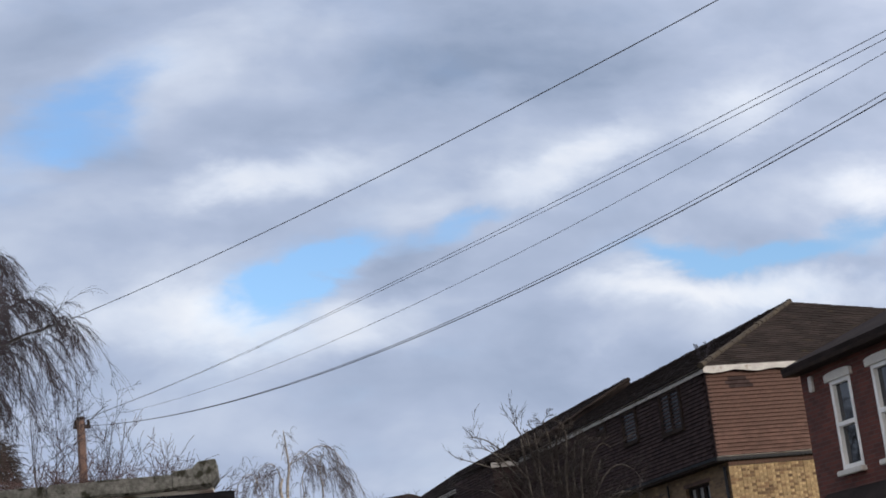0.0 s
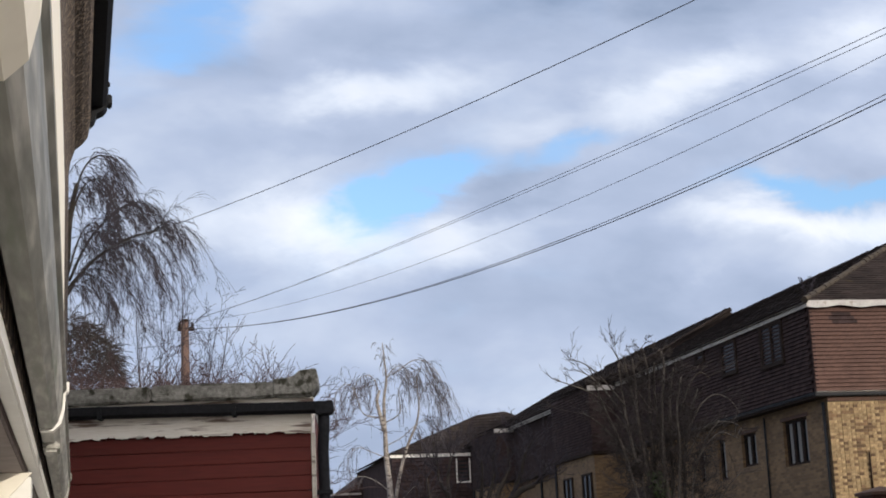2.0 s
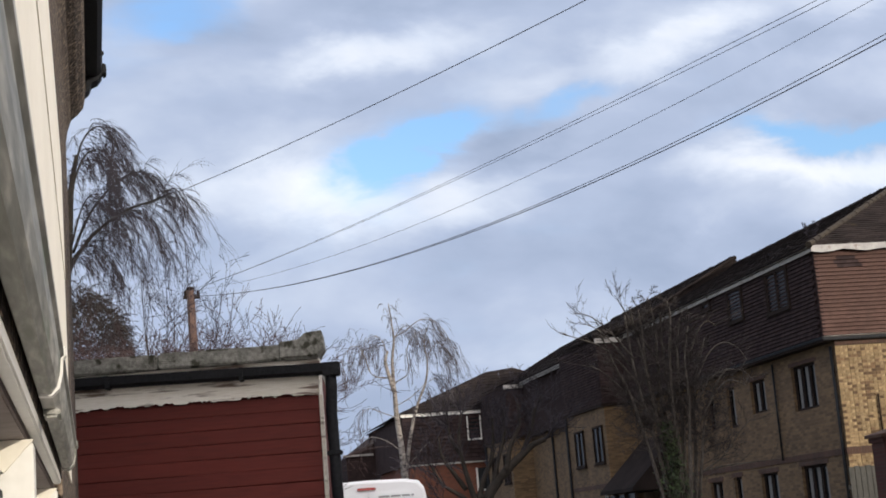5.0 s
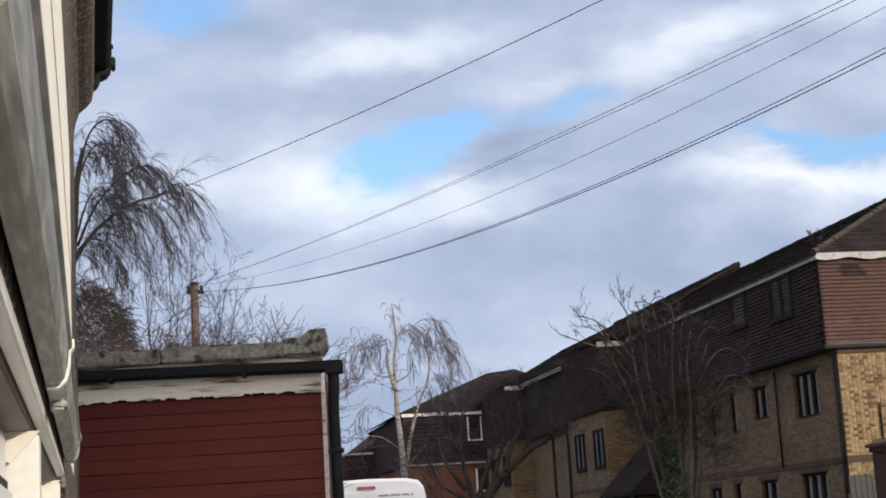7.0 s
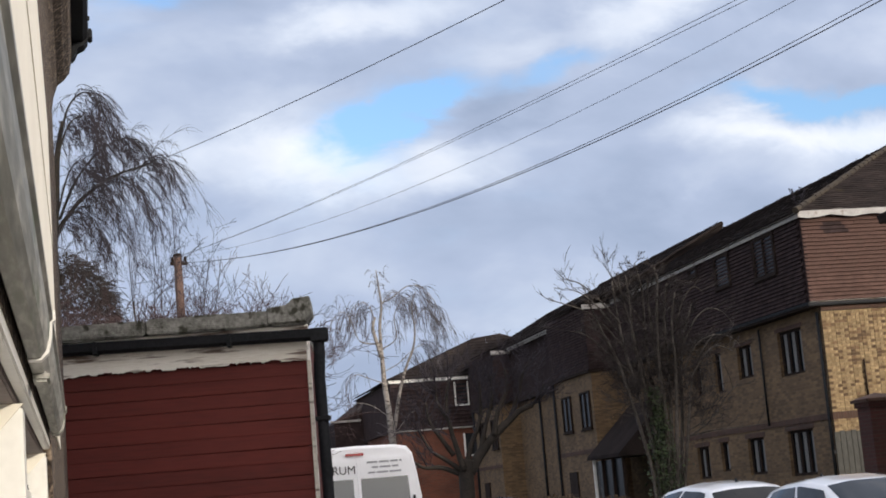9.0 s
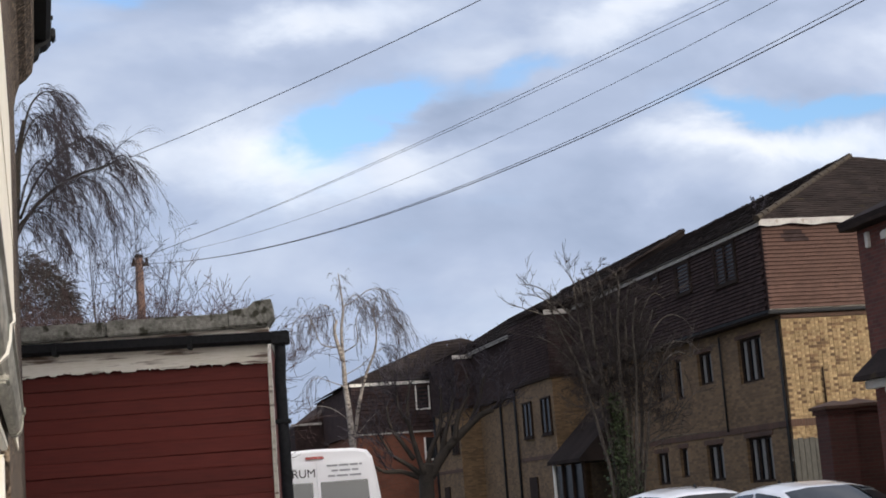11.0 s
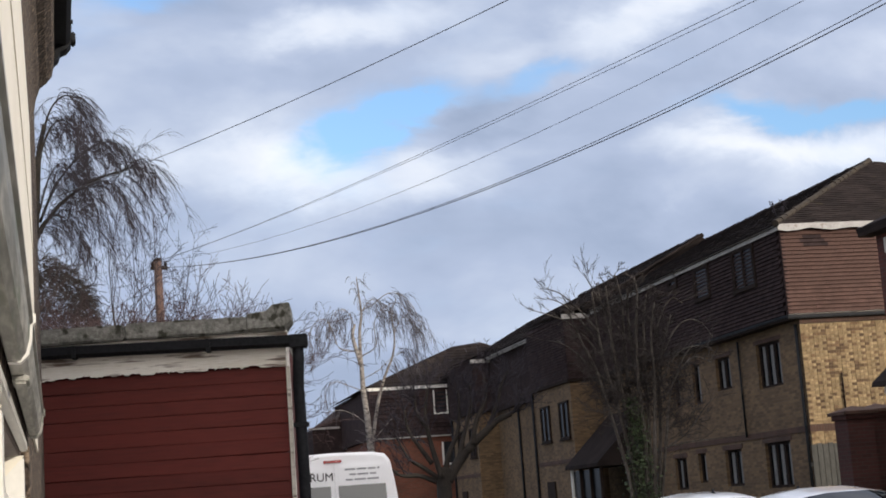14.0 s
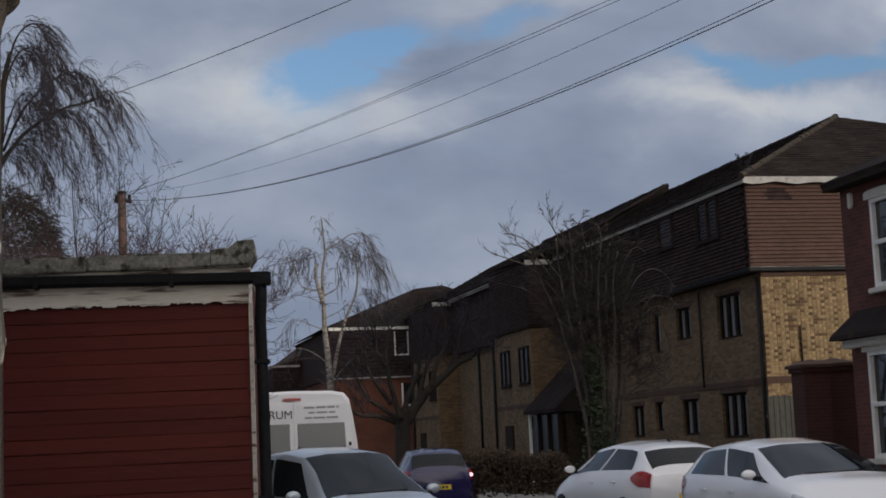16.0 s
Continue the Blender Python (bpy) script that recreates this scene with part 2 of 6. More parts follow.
M = {
    "asphalt": material("asphalt", ((0.035, 0.035, 0.037), (0.065, 0.064, 0.062)), 0.6, 0.9, fine=90, bump=0.4),
    "paving": material("paving", ((0.16, 0.15, 0.14), (0.26, 0.25, 0.23)), 0.9, 0.9, fine=50),
    "earth": material("earth", ((0.05, 0.055, 0.03), (0.11, 0.10, 0.06)), 0.3, 1.0, fine=12),
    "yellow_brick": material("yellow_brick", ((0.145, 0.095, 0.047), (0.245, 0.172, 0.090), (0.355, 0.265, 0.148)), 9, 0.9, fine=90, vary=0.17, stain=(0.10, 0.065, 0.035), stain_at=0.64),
    "burnt_brick": material("burnt_brick", ((0.085, 0.052, 0.030), (0.170, 0.108, 0.056)), 9, 0.9, fine=90, vary=0.35),
    "mortar": material("mortar", ((0.15, 0.110, 0.065), (0.23, 0.175, 0.11)), 8, 0.95, fine=80),
    # the flats' yellow brick with the street side's shade put into its colour
    "shaded_yellow_brick": brick_material("shaded_yellow_brick", (0.158, 0.100, 0.048), (0.082, 0.050, 0.025), (0.112, 0.079, 0.048)),
    "band_brick": brick_material("band_brick", (0.070, 0.032, 0.020), (0.052, 0.026, 0.017), (0.07, 0.052, 0.038), 0.075, 0.225),
    "red_brick": brick_material("red_brick", (0.115, 0.031, 0.021), (0.072, 0.021, 0.015), (0.085, 0.055, 0.043)),
    "pier_brick": brick_material("pier_brick", (0.060, 0.017, 0.012), (0.040, 0.012, 0.009), (0.046, 0.028, 0.022)),
    "orange_brick": brick_material("orange_brick", (0.16, 0.048, 0.026), (0.12, 0.038, 0.021), (0.12, 0.083, 0.06)),
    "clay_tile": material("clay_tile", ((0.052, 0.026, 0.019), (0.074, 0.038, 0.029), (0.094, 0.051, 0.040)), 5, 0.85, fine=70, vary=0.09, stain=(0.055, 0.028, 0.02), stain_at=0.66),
    # dark tiles, and the flats' side tiles with their shade painted in
    "dark_or_shaded_tile": material("dark_or_shaded_tile", ((0.028, 0.0195, 0.0195), (0.048, 0.033, 0.0315)), 3, 0.9, fine=60, vary=0.25, spec=0.08),
    "roof_tile": material("roof_tile", ((0.016, 0.013, 0.0125), (0.032, 0.025, 0.023)), 1.2, 0.9, fine=40, vary=0.22, stain=(0.040, 0.032, 0.020), stain_at=0.68, spec=0.04),
    "ridge_moss": material("ridge_moss", ((0.018, 0.014, 0.012), (0.046, 0.035, 0.022)), 5.0, 0.95, fine=40),
    "white_paint": material("white_paint", ((0.66, 0.64, 0.59), (0.80, 0.79, 0.75)), 2, 0.55, fine=40, bump=0.05),
    "aged_white": material("aged_white", ((0.27, 0.25, 0.23), (0.40, 0.38, 0.35)), 3, 0.8, fine=40, stain=(0.15, 0.13, 0.11), stain_at=0.62),
    "eaves_white": material("eaves_white", ((0.27, 0.26, 0.25), (0.40, 0.39, 0.375)), 4, 0.8, fine=40, stain=(0.22, 0.19, 0.17), stain_at=0.62),
    "weathered_white": material("weathered_white", ((0.76, 0.72, 0.63), (0.88, 0.85, 0.78)), 5, 0.8, fine=50, stain=(0.20, 0.15, 0.12), stain_at=0.585, stretch=(0.30, 1, 2.6)),
    "cream": material("cream", ((0.72, 0.68, 0.58), (0.79, 0.75, 0.65)), 1.6, 0.6, fine=30, bump=0.03),
    "upvc": material("upvc", ((0.66, 0.65, 0.61), (0.74, 0.73, 0.69)), 3, 0.4, fine=40, bump=0.03),
    "old_plastic": material("old_plastic", ((0.13, 0.132, 0.115), (0.22, 0.22, 0.195), (0.38, 0.37, 0.335)), 3.0, 0.5, fine=18, bump=0.05, stretch=(6, 0.6, 6), stain=(0.14, 0.16, 0.12), stain_at=0.62),
    "soffit": material("soffit", ((0.18, 0.142, 0.130), (0.25, 0.205, 0.19)), 2, 0.7, fine=30, bump=0.05),
    "black_plastic": material("black_plastic", ((0.008, 0.009, 0.011), (0.018, 0.019, 0.022)), 4, 0.6, fine=40, bump=0.08, spec=0.15),
    "pebbledash": material("pebbledash", ((0.013, 0.009, 0.007), (0.050, 0.036, 0.027), (0.26, 0.20, 0.145)), 34, 0.95, fine=62, bump=1.0),
    "red_board": material("red_board", ((0.088, 0.0138, 0.0105), (0.124, 0.0198, 0.0145)), 2.2, 0.75, fine=22, bump=0.12, vary=0.10, stretch=(0.3, 1, 3)),
    "concrete": material("concrete", ((0.135, 0.135, 0.118), (0.205, 0.204, 0.182), (0.29, 0.287, 0.26)), 7, 0.95, fine=45, bump=0.5, stain=(0.045, 0.045, 0.032), stain_at=0.575),
    "bark": material("bark", ((0.013, 0.011, 0.009), (0.034, 0.027, 0.021)), 4, 0.95, fine=40, bump=0.5),
    "birch_bark": material("birch_bark", ((0.14, 0.122, 0.108), (0.34, 0.31, 0.28)), 5, 0.85, fine=25, stain=(0.05, 0.04, 0.035), stain_at=0.58, stretch=(1, 1, 2.5)),
    "twig_grey": material("twig_grey", ((0.040, 0.036, 0.040), (0.085, 0.078, 0.084)), 2, 0.9, fine=20, bump=0.0),
    "twig": material("twig", ((0.017, 0.014, 0.018), (0.034, 0.028, 0.035)), 2, 0.9, fine=20, bump=0.0),
    "twig_brown": material("twig_brown", ((0.022, 0.017, 0.015), (0.050, 0.040, 0.034)), 2, 0.9, fine=20, bump=0.0),
    "stem_bark": material("stem_bark", ((0.030, 0.025, 0.020), (0.060, 0.050, 0.041), (0.115, 0.100, 0.085)), 3, 0.9, fine=30, bump=0.3, stretch=(1, 1, 0.3)),
    "twig_red": material("twig_red", ((0.042, 0.026, 0.026), (0.082, 0.050, 0.047)), 2, 0.9, fine=20, bump=0.0),
    "ivy": material("ivy", ((0.018, 0.030, 0.010), (0.045, 0.065, 0.022)), 5, 0.7, fine=30, vary=0.4),
    "hedge": material("hedge", ((0.030, 0.020, 0.011), (0.068, 0.042, 0.022)), 4, 0.9, fine=30, vary=0.4),
    "pole_wood": material("pole_wood", ((0.070, 0.042, 0.033), (0.125, 0.078, 0.062)), 3, 0.9, fine=30, stretch=(1, 1, 0.2)),
    "grey_wood": material("grey_wood", ((0.040, 0.039, 0.035), (0.080, 0.078, 0.070)), 3, 0.9, fine=30, stretch=(1, 1, 0.2)),
    "cable": material("cable", ((0.03, 0.03, 0.035), (0.05, 0.05, 0.055)), 3, 0.6, bump=0.0),
    "dark_frame": material("dark_frame", ((0.014, 0.009, 0.007), (0.028, 0.018, 0.013)), 5, 0.85, fine=40, spec=0.15),
    "glass": glass_material("glass", (0.02, 0.022, 0.025)),
    "car_glass": glass_material("car_glass", (0.012, 0.015, 0.017), 0.03, 0.22),
    "dark_glass": glass_material("dark_glass", (0.008, 0.009, 0.010), 0.25, 0.06),
    "bus_glass": glass_material("bus_glass", (0.070, 0.080, 0.072), 0.05, 0.9),
    "curtain": material("curtain", ((0.11, 0.107, 0.10), (0.20, 0.194, 0.184)), 12, 0.95, stretch=(6, 6, 0.2)),
    "car_white": material("car_white", ((0.85, 0.86, 0.87), (0.88, 0.89, 0.90)), 1, 0.25, bump=0.0, coat=0.8),
    "car_silver": material("car_silver", ((0.42, 0.48, 0.53), (0.47, 0.53, 0.58)), 1, 0.3, metal=0.35, bump=0.0, coat=0.8),
    "car_blue": material("car_blue", ((0.010, 0.009, 0.052), (0.016, 0.013, 0.075)), 1, 0.25, bump=0.0, coat=0.8),
    "car_black": material("car_black", ((0.010, 0.011, 0.013), (0.016, 0.017, 0.020)), 1, 0.2, bump=0.0, coat=0.8),
    "rubber": material("rubber", ((0.012, 0.012, 0.012), (0.025, 0.025, 0.025)), 8, 0.85),
    "alloy": material("alloy", ((0.35, 0.36, 0.37), (0.5, 0.5, 0.51)), 5, 0.35, metal=0.8, bump=0.0),
    "red_lens": material("red_lens", ((0.30, 0.012, 0.012), (0.40, 0.02, 0.018)), 5, 0.15, bump=0.0, coat=0.5),
    "clear_lens": material("clear_lens", ((0.45, 0.47, 0.50), (0.65, 0.67, 0.70)), 14, 0.1, bump=0.0, coat=0.6),
    "plate_yellow": material("plate_yellow", ((0.70, 0.50, 0.03), (0.78, 0.57, 0.05)), 5, 0.4, bump=0.0),
    "ink": material("ink", ((0.02, 0.02, 0.02), (0.04, 0.04, 0.04)), 5, 0.6, bump=0.0),
    "ink_grey": material("ink_grey", ((0.26, 0.27, 0.28), (0.34, 0.35, 0.36)), 5, 0.6, bump=0.0),
    "stone_trim": material("stone_trim", ((0.48, 0.45, 0.40), (0.62, 0.59, 0.53)), 3, 0.8, fine=30),
}
lit = bpy.data.materials.new("tail_lamp")
lit.use_nodes = True
lit.node_tree.nodes["Principled BSDF"].inputs["Base Color"].default_value = (0.8, 0.2, 0.2, 1)
lit.node_tree.nodes["Principled BSDF"].inputs["Emission Color"].default_value = (1.0, 0.75, 0.8, 1)
lit.node_tree.nodes["Principled BSDF"].inputs["Emission Strength"].default_value = 2.0
M["tail_lamp"] = lit


# ---- mesh helpers ----
def box(bm, x0, x1, y0, y1, z0, z1, bevel=0.0):
    r = bmesh.ops.create_cube(bm, size=1.0, matrix=Matrix.Translation(((x0 + x1) / 2, (y0 + y1) / 2, (z0 + z1) / 2)) @ Matrix.Diagonal((x1 - x0, y1 - y0, z1 - z0, 1)))
    if bevel:
        edges = {e for v in r["verts"] for e in v.link_edges}
        bmesh.ops.bevel(bm, geom=list(edges), offset=bevel, segments=2, affect="EDGES", clamp_overlap=True)


def extrude_outline(bm, outline, axis, a0, a1):
    """A prism: the outline (two coordinates) carried along an axis; 'x' takes (y, z), 'y' takes (x, z), 'z' takes (x, y)."""
    def put(p, a):
        return {"x": (a, p[0], p[1]), "y": (p[0], a, p[1]), "z": (p[0], p[1], a)}[axis]
    lo, hi = [bm.verts.new(put(p, a0)) for p in outline], [bm.verts.new(put(p, a1)) for p in outline]
    n = len(outline)
    bm.faces.new(lo[::-1])
    bm.faces.new(hi)
    for i in range(n):
        bm.faces.new((lo[i], lo[(i + 1) % n], hi[(i + 1) % n], hi[i]))
    bmesh.ops.recalc_face_normals(bm, faces=bm.faces[:])


def tube_data(verts, faces, pts, radii, sides):
    base = len(verts)
    n = len(pts)
    for i, p in enumerate(pts):
        d = (pts[min(i + 1, n - 1)] - pts[max(i - 1, 0)]).normalized()
        a = d.orthogonal().normalized()
        b = d.cross(a)
        for k in range(sides):
            t = 2 * math.pi * k / sides
            verts.append(p + (a * math.cos(t) + b * math.sin(t)) * radii[i])
    for i in range(n - 1):
        for k in range(sides):
            k2 = (k + 1) % sides
            faces.append((base + i * sides + k, base + i * sides + k2, base + (i + 1) * sides + k2, base + (i + 1) * sides + k))
    faces.append(tuple(base + k for k in range(sides))[::-1])
    faces.append(tuple(base + (n - 1) * sides + k for k in range(sides)))


def mesh_from(name, verts, faces, mat, smooth=False):
    me = bpy.data.meshes.new(name)
    me.from_pydata([tuple(v) for v in verts], [], faces)
    me.materials.append(mat)
    if smooth:
        me.shade_smooth()
    me.update()
    return me


def part(name, bm, mat, parent=None, label="", smooth=False):
    """Links a bmesh as one mesh object, under its thing where there is one."""
    me = bpy.data.meshes.new(name)
    bm.to_mesh(me)
    bm.free()
    me.materials.append(mat)
    if smooth:
        me.shade_smooth()
    ob = new(name, me)
    ob.parent = parent
    if label:
        ob["label"] = label
    return ob


def box_part(name, dims, mat, parent=None, bevel=0.0, label=""):
    bm = bmesh.new()
    box(bm, *dims, bevel=bevel)
    return part(name, bm, mat, parent, label)


def tube_part(name, pts, radius, mat, parent=None, sides=10, label=""):
    verts, faces = [], []
    pts = [Vector(p) for p in pts]
    radii = radius if isinstance(radius, (list, tuple)) else [radius] * len(pts)
    tube_data(verts, faces, pts, radii, sides)
    ob = new(name, mesh_from(name, verts, faces, mat, True))
    ob.parent = parent
    if label:
        ob["label"] = label
    return ob


def thing(name, m, label, category, group="", kind=""):
    ob = new(name)
    ob.matrix_world = m
    ob.empty_display_size = 0.2
    return tagged(ob, label, category, group, kind)


# ---- ground ----
def ground():
    g = thing("ground", Matrix(), "flat verge of rough grass and bare earth reaching the horizon", "ground", kind="structure")
    box_part("soil", (-400, 400, -60, 900, -0.6, -0.03), M["earth"], g)
    r = thing("road", Matrix(), "dark worn asphalt carriageway between two kerbs", "road", kind="structure")
    box_part("asphalt", (2.6, 10.4, -40, 130, -0.3, 0.0), M["asphalt"], r)
    p = thing("pavement", Matrix(), "grey paved footway raised above the asphalt road", "pavement", kind="structure")
    for x0, x1 in ((-0.06, 2.45), (10.55, 12.9)):
        box_part("slab", (x0, x1, -40, 130, -0.3, 0.10), M["paving"], p)
    for x0 in (2.45, 10.4):
        box_part("kerbstone", (x0, x0 + 0.15, -40, 130, -0.3, 0.125), M["concrete"], p, 0.02)


ground()

# ---- the house beside the camera ----
HOUSE = pose(0, 0, 0, 0, 0, 1.9)
EYE_Z = 1.6


def near_house():
    wall = thing("wall_house", HOUSE, "brown pebbledash house wall with a cream panel above its windows", "wall", kind="structure")
    X, Z = -0.07, EYE_Z
    bm = bmesh.new()
    box(bm, -6.0, X, 4.32, 9.7, -0.1, Z + 2.66)
    box(bm, -6.0, X, -3.0, 4.32, Z + 0.235, Z + 2.66)
    box(bm, -6.0, X, -3.0, 4.32, -0.1, 0.75)
    part("render", bm, M["pebbledash"], wall)
    # corbel that sweeps out to the eave
    bm = bmesh.new()
    arc = [(X - 0.02, Z + 2.58), (X, Z + 2.60), (X + 0.012, Z + 2.68), (X + 0.038, Z + 2.755), (0.010, Z + 2.79), (0.045, Z + 2.835), (0.062, Z + 2.92), (0.065, Z + 3.10), (X - 0.02, Z + 3.10)]
    extrude_outline(bm, arc, "y", -3.0, 9.68)
    part("corbel", bm, M["pebbledash"], wall)
    # cream panel with its joints
    for k, (z0, z1) in enumerate(((0.30, 1.066), (1.072, 1.56))):
        box_part("cream_panel", (X - 0.02, X + 0.006 + 0.002 * k, 0.05, 6.0, Z + z0, Z + z1), M["cream"], wall, 0.003)
    # room behind the windows
    box_part("inner_wall", (-5.9, -0.95, -2.9, 4.3, 0.75, Z + 0.23), M["soffit"], wall)
    roof = thing("roof_house", HOUSE, "dark tiled roof above the pebbledash wall", "roof", kind="structure")
    bm = bmesh.new()
    extrude_outline(bm, [(0.06, Z + 3.12), (0.05, Z + 3.22), (-3.1, Z + 5.2), (-6.2, Z + 3.2), (-6.2, Z + 3.08)], "y", -3.2, 9.62)
    part("tiling", bm, M["roof_tile"], roof)
    g = thing("eave_gutter", HOUSE, "black plastic eave gutter with a stop end", "gutter")
    bm = bmesh.new()
    prof = [(0.068, Z + 3.13), (0.068, Z + 3.005), (0.135, Z + 3.005), (0.162, Z + 3.03), (0.170, Z + 3.13), (0.163, Z + 3.13), (0.155, Z + 3.035), (0.132, Z + 3.014), (0.076, Z + 3.014), (0.076, Z + 3.13)]
    extrude_outline(bm, prof, "y", -3.0, 9.66)
    part("channel", bm, M["black_plastic"], g)
    bm = bmesh.new()
    extrude_outline(bm, [(0.060, Z + 2.90), (0.085, Z + 2.925), (0.10, Z + 2.965), (0.14, Z + 2.985), (0.166, Z + 3.02), (0.174, Z + 3.135), (0.060, Z + 3.135)], "y", 9.56, 9.70)
    box(bm, 0.165, 0.196, 9.58, 9.70, Z + 3.035, Z + 3.10, 0.008)
    part("stop_end", bm, M["black_plastic"], g)
    box_part("fascia", (0.050, 0.066, -3.0, 9.62, Z + 2.93, Z + 3.12), M["black_plastic"], g)
    for y in (2.0, 4.4, 6.8, 9.2):
        box_part("bracket", (0.06, 0.176, y, y + 0.03, Z + 3.03, Z + 3.055), M["black_plastic"], g, 0.004)


def low_gutter():
    """The old grey gutter over the windows, close to the camera."""
    X, Z = -0.07, EYE_Z
    g = thing("gutter", HOUSE, "weathered grey plastic gutter with a white union clip", "gutter")

    def channel(y0, y1, grow, name, mat, label=""):
        c = [(X + 0.002, Z + 0.310 + grow), (X + 0.001, Z + 0.262), (X + 0.006, Z + 0.2465 - grow), (X + 0.024, Z + 0.2455 - grow),
             (X + 0.032 + grow, Z + 0.256 - grow), (X + 0.037 + grow, Z + 0.275), (X + 0.0385 + grow, Z + 0.296), (X + 0.043 + grow, Z + 0.300),
             (X + 0.043 + grow, Z + 0.309 + grow), (X + 0.034, Z + 0.309 + grow), (X + 0.034, Z + 0.280), (X + 0.024, Z + 0.254),
             (X + 0.008, Z + 0.254), (X + 0.006, Z + 0.310)]
        bm = bmesh.new()
        extrude_outline(bm, c, "y", y0, y1)
        return part(name, bm, mat, g, label)
    channel(0.68, 4.12, 0.0, "channel", M["old_plastic"])
    channel(0.12, 0.70, 0.003, "union_sleeve", M["cream"], "cream plastic sleeve on the gutter")
    channel(2.285, 2.315, 0.0035, "union_clip", M["upvc"], "white plastic clip round the gutter")
    box_part("outlet_stub", (X + 0.006, X + 0.032, 2.5, 2.62, Z + 0.232, Z + 0.250), M["old_plastic"], g, 0.005)
    channel(4.05, 4.14, 0.003, "stop_end", M["old_plastic"])
    s = thing("window_soffit", HOUSE, "brown shaded soffit board under the gutter", "soffit", kind="structure")
    box_part("board", (-0.30, X - 0.022, -0.5, 4.3, Z + 0.205, Z + 0.232), M["soffit"], s, 0.003)
    box_part("drip_rail", (X - 0.021, X - 0.002, -0.5, 4.2, Z + 0.214, Z + 0.240), M["upvc"], s, 0.003)


def near_window(y0, y1, name):
    Z = EYE_Z
    w = thing(name, HOUSE, "white plastic casement window with mitred frame and black gasket", "window", kind="structure")
    x0, x1, z0, z1 = -0.20, -0.135, 0.75, Z + 0.19
    for n, d in (("jamb", (x0, x1, y0, y0 + 0.07, z0, z1)), ("jamb", (x0, x1, y1 - 0.07, y1, z0, z1)),
                 ("head", (x0, x1 + 0.002, y0 + 0.002, y1 - 0.002, z1 - 0.07, z1 + 0.012)), ("sill", (x0, x1 + 0.02, y0, y1, z0 - 0.05, z0 + 0.05))):
        box_part(n, d, M["upvc"], w, 0.006)
    s = 0.085
    for n, d in (("sash_stile", (x0, x1 + 0.014, y0 + s, y0 + s + 0.06, z0 + 0.06, z1 - 0.08)), ("sash_stile", (x0, x1 + 0.014, y1 - s - 0.06, y1 - s, z0 + 0.06, z1 - 0.08)),
                 ("sash_rail", (x0, x1 + 0.016, y0 + s, y1 - s, z1 - 0.145, z1 - 0.082))):
        box_part(n, d, M["upvc"], w, 0.006)
    box_part("gasket", (x0 + 0.01, x1 + 0.008, y0 + 0.068, y1 - 0.068, z1 - 0.082, z1 - 0.068), M["rubber"], w)
    box_part("gasket", (x0 + 0.01, x1 + 0.008, y1 - 0.086, y1 - 0.068, z0 + 0.05, z1 - 0.07), M["rubber"], w)
    box_part("pane", (x0 + 0.02, x0 + 0.028, y0 + 0.12, y1 - 0.12, z0 + 0.1, z1 - 0.14), M["glass"], w)


near_house()
low_gutter()
near_window(0.25, 2.54, "window_1")
near_window(2.68, 4.18, "window_2")


def window_pier(y0, y1):
    """A white clad pier between two windows, with a mitred trim at its head."""
    p = thing("window_pier", HOUSE, "white plastic clad pier between two windows", "pier", kind="structure")
    z1 = EYE_Z + 0.204
    box_part("cladding", (-0.34, -0.083, y0, y1, 0.70, z1 - 0.002), M["upvc"], p, 0.004)
    bm = bmesh.new()
    extrude_outline(bm, [(-0.081, z1), (-0.20, z1), (-0.135, z1 - 0.045), (-0.128, z1 - 0.05)], "y", y0 - 0.012, y0 + 0.01)
    part("mitre", bm, M["cream"], p)
    box_part("gasket", (-0.146, -0.136, y0 - 0.006, y0 + 0.01, 0.75, z1 - 0.045), M["rubber"], p)


window_pier(2.56, 2.66)
window_pier(4.20, 4.31)


# ---- red timber building with its parapet ----
SHED = pose(1.13, 9.95, 0, 0, 0, -9)


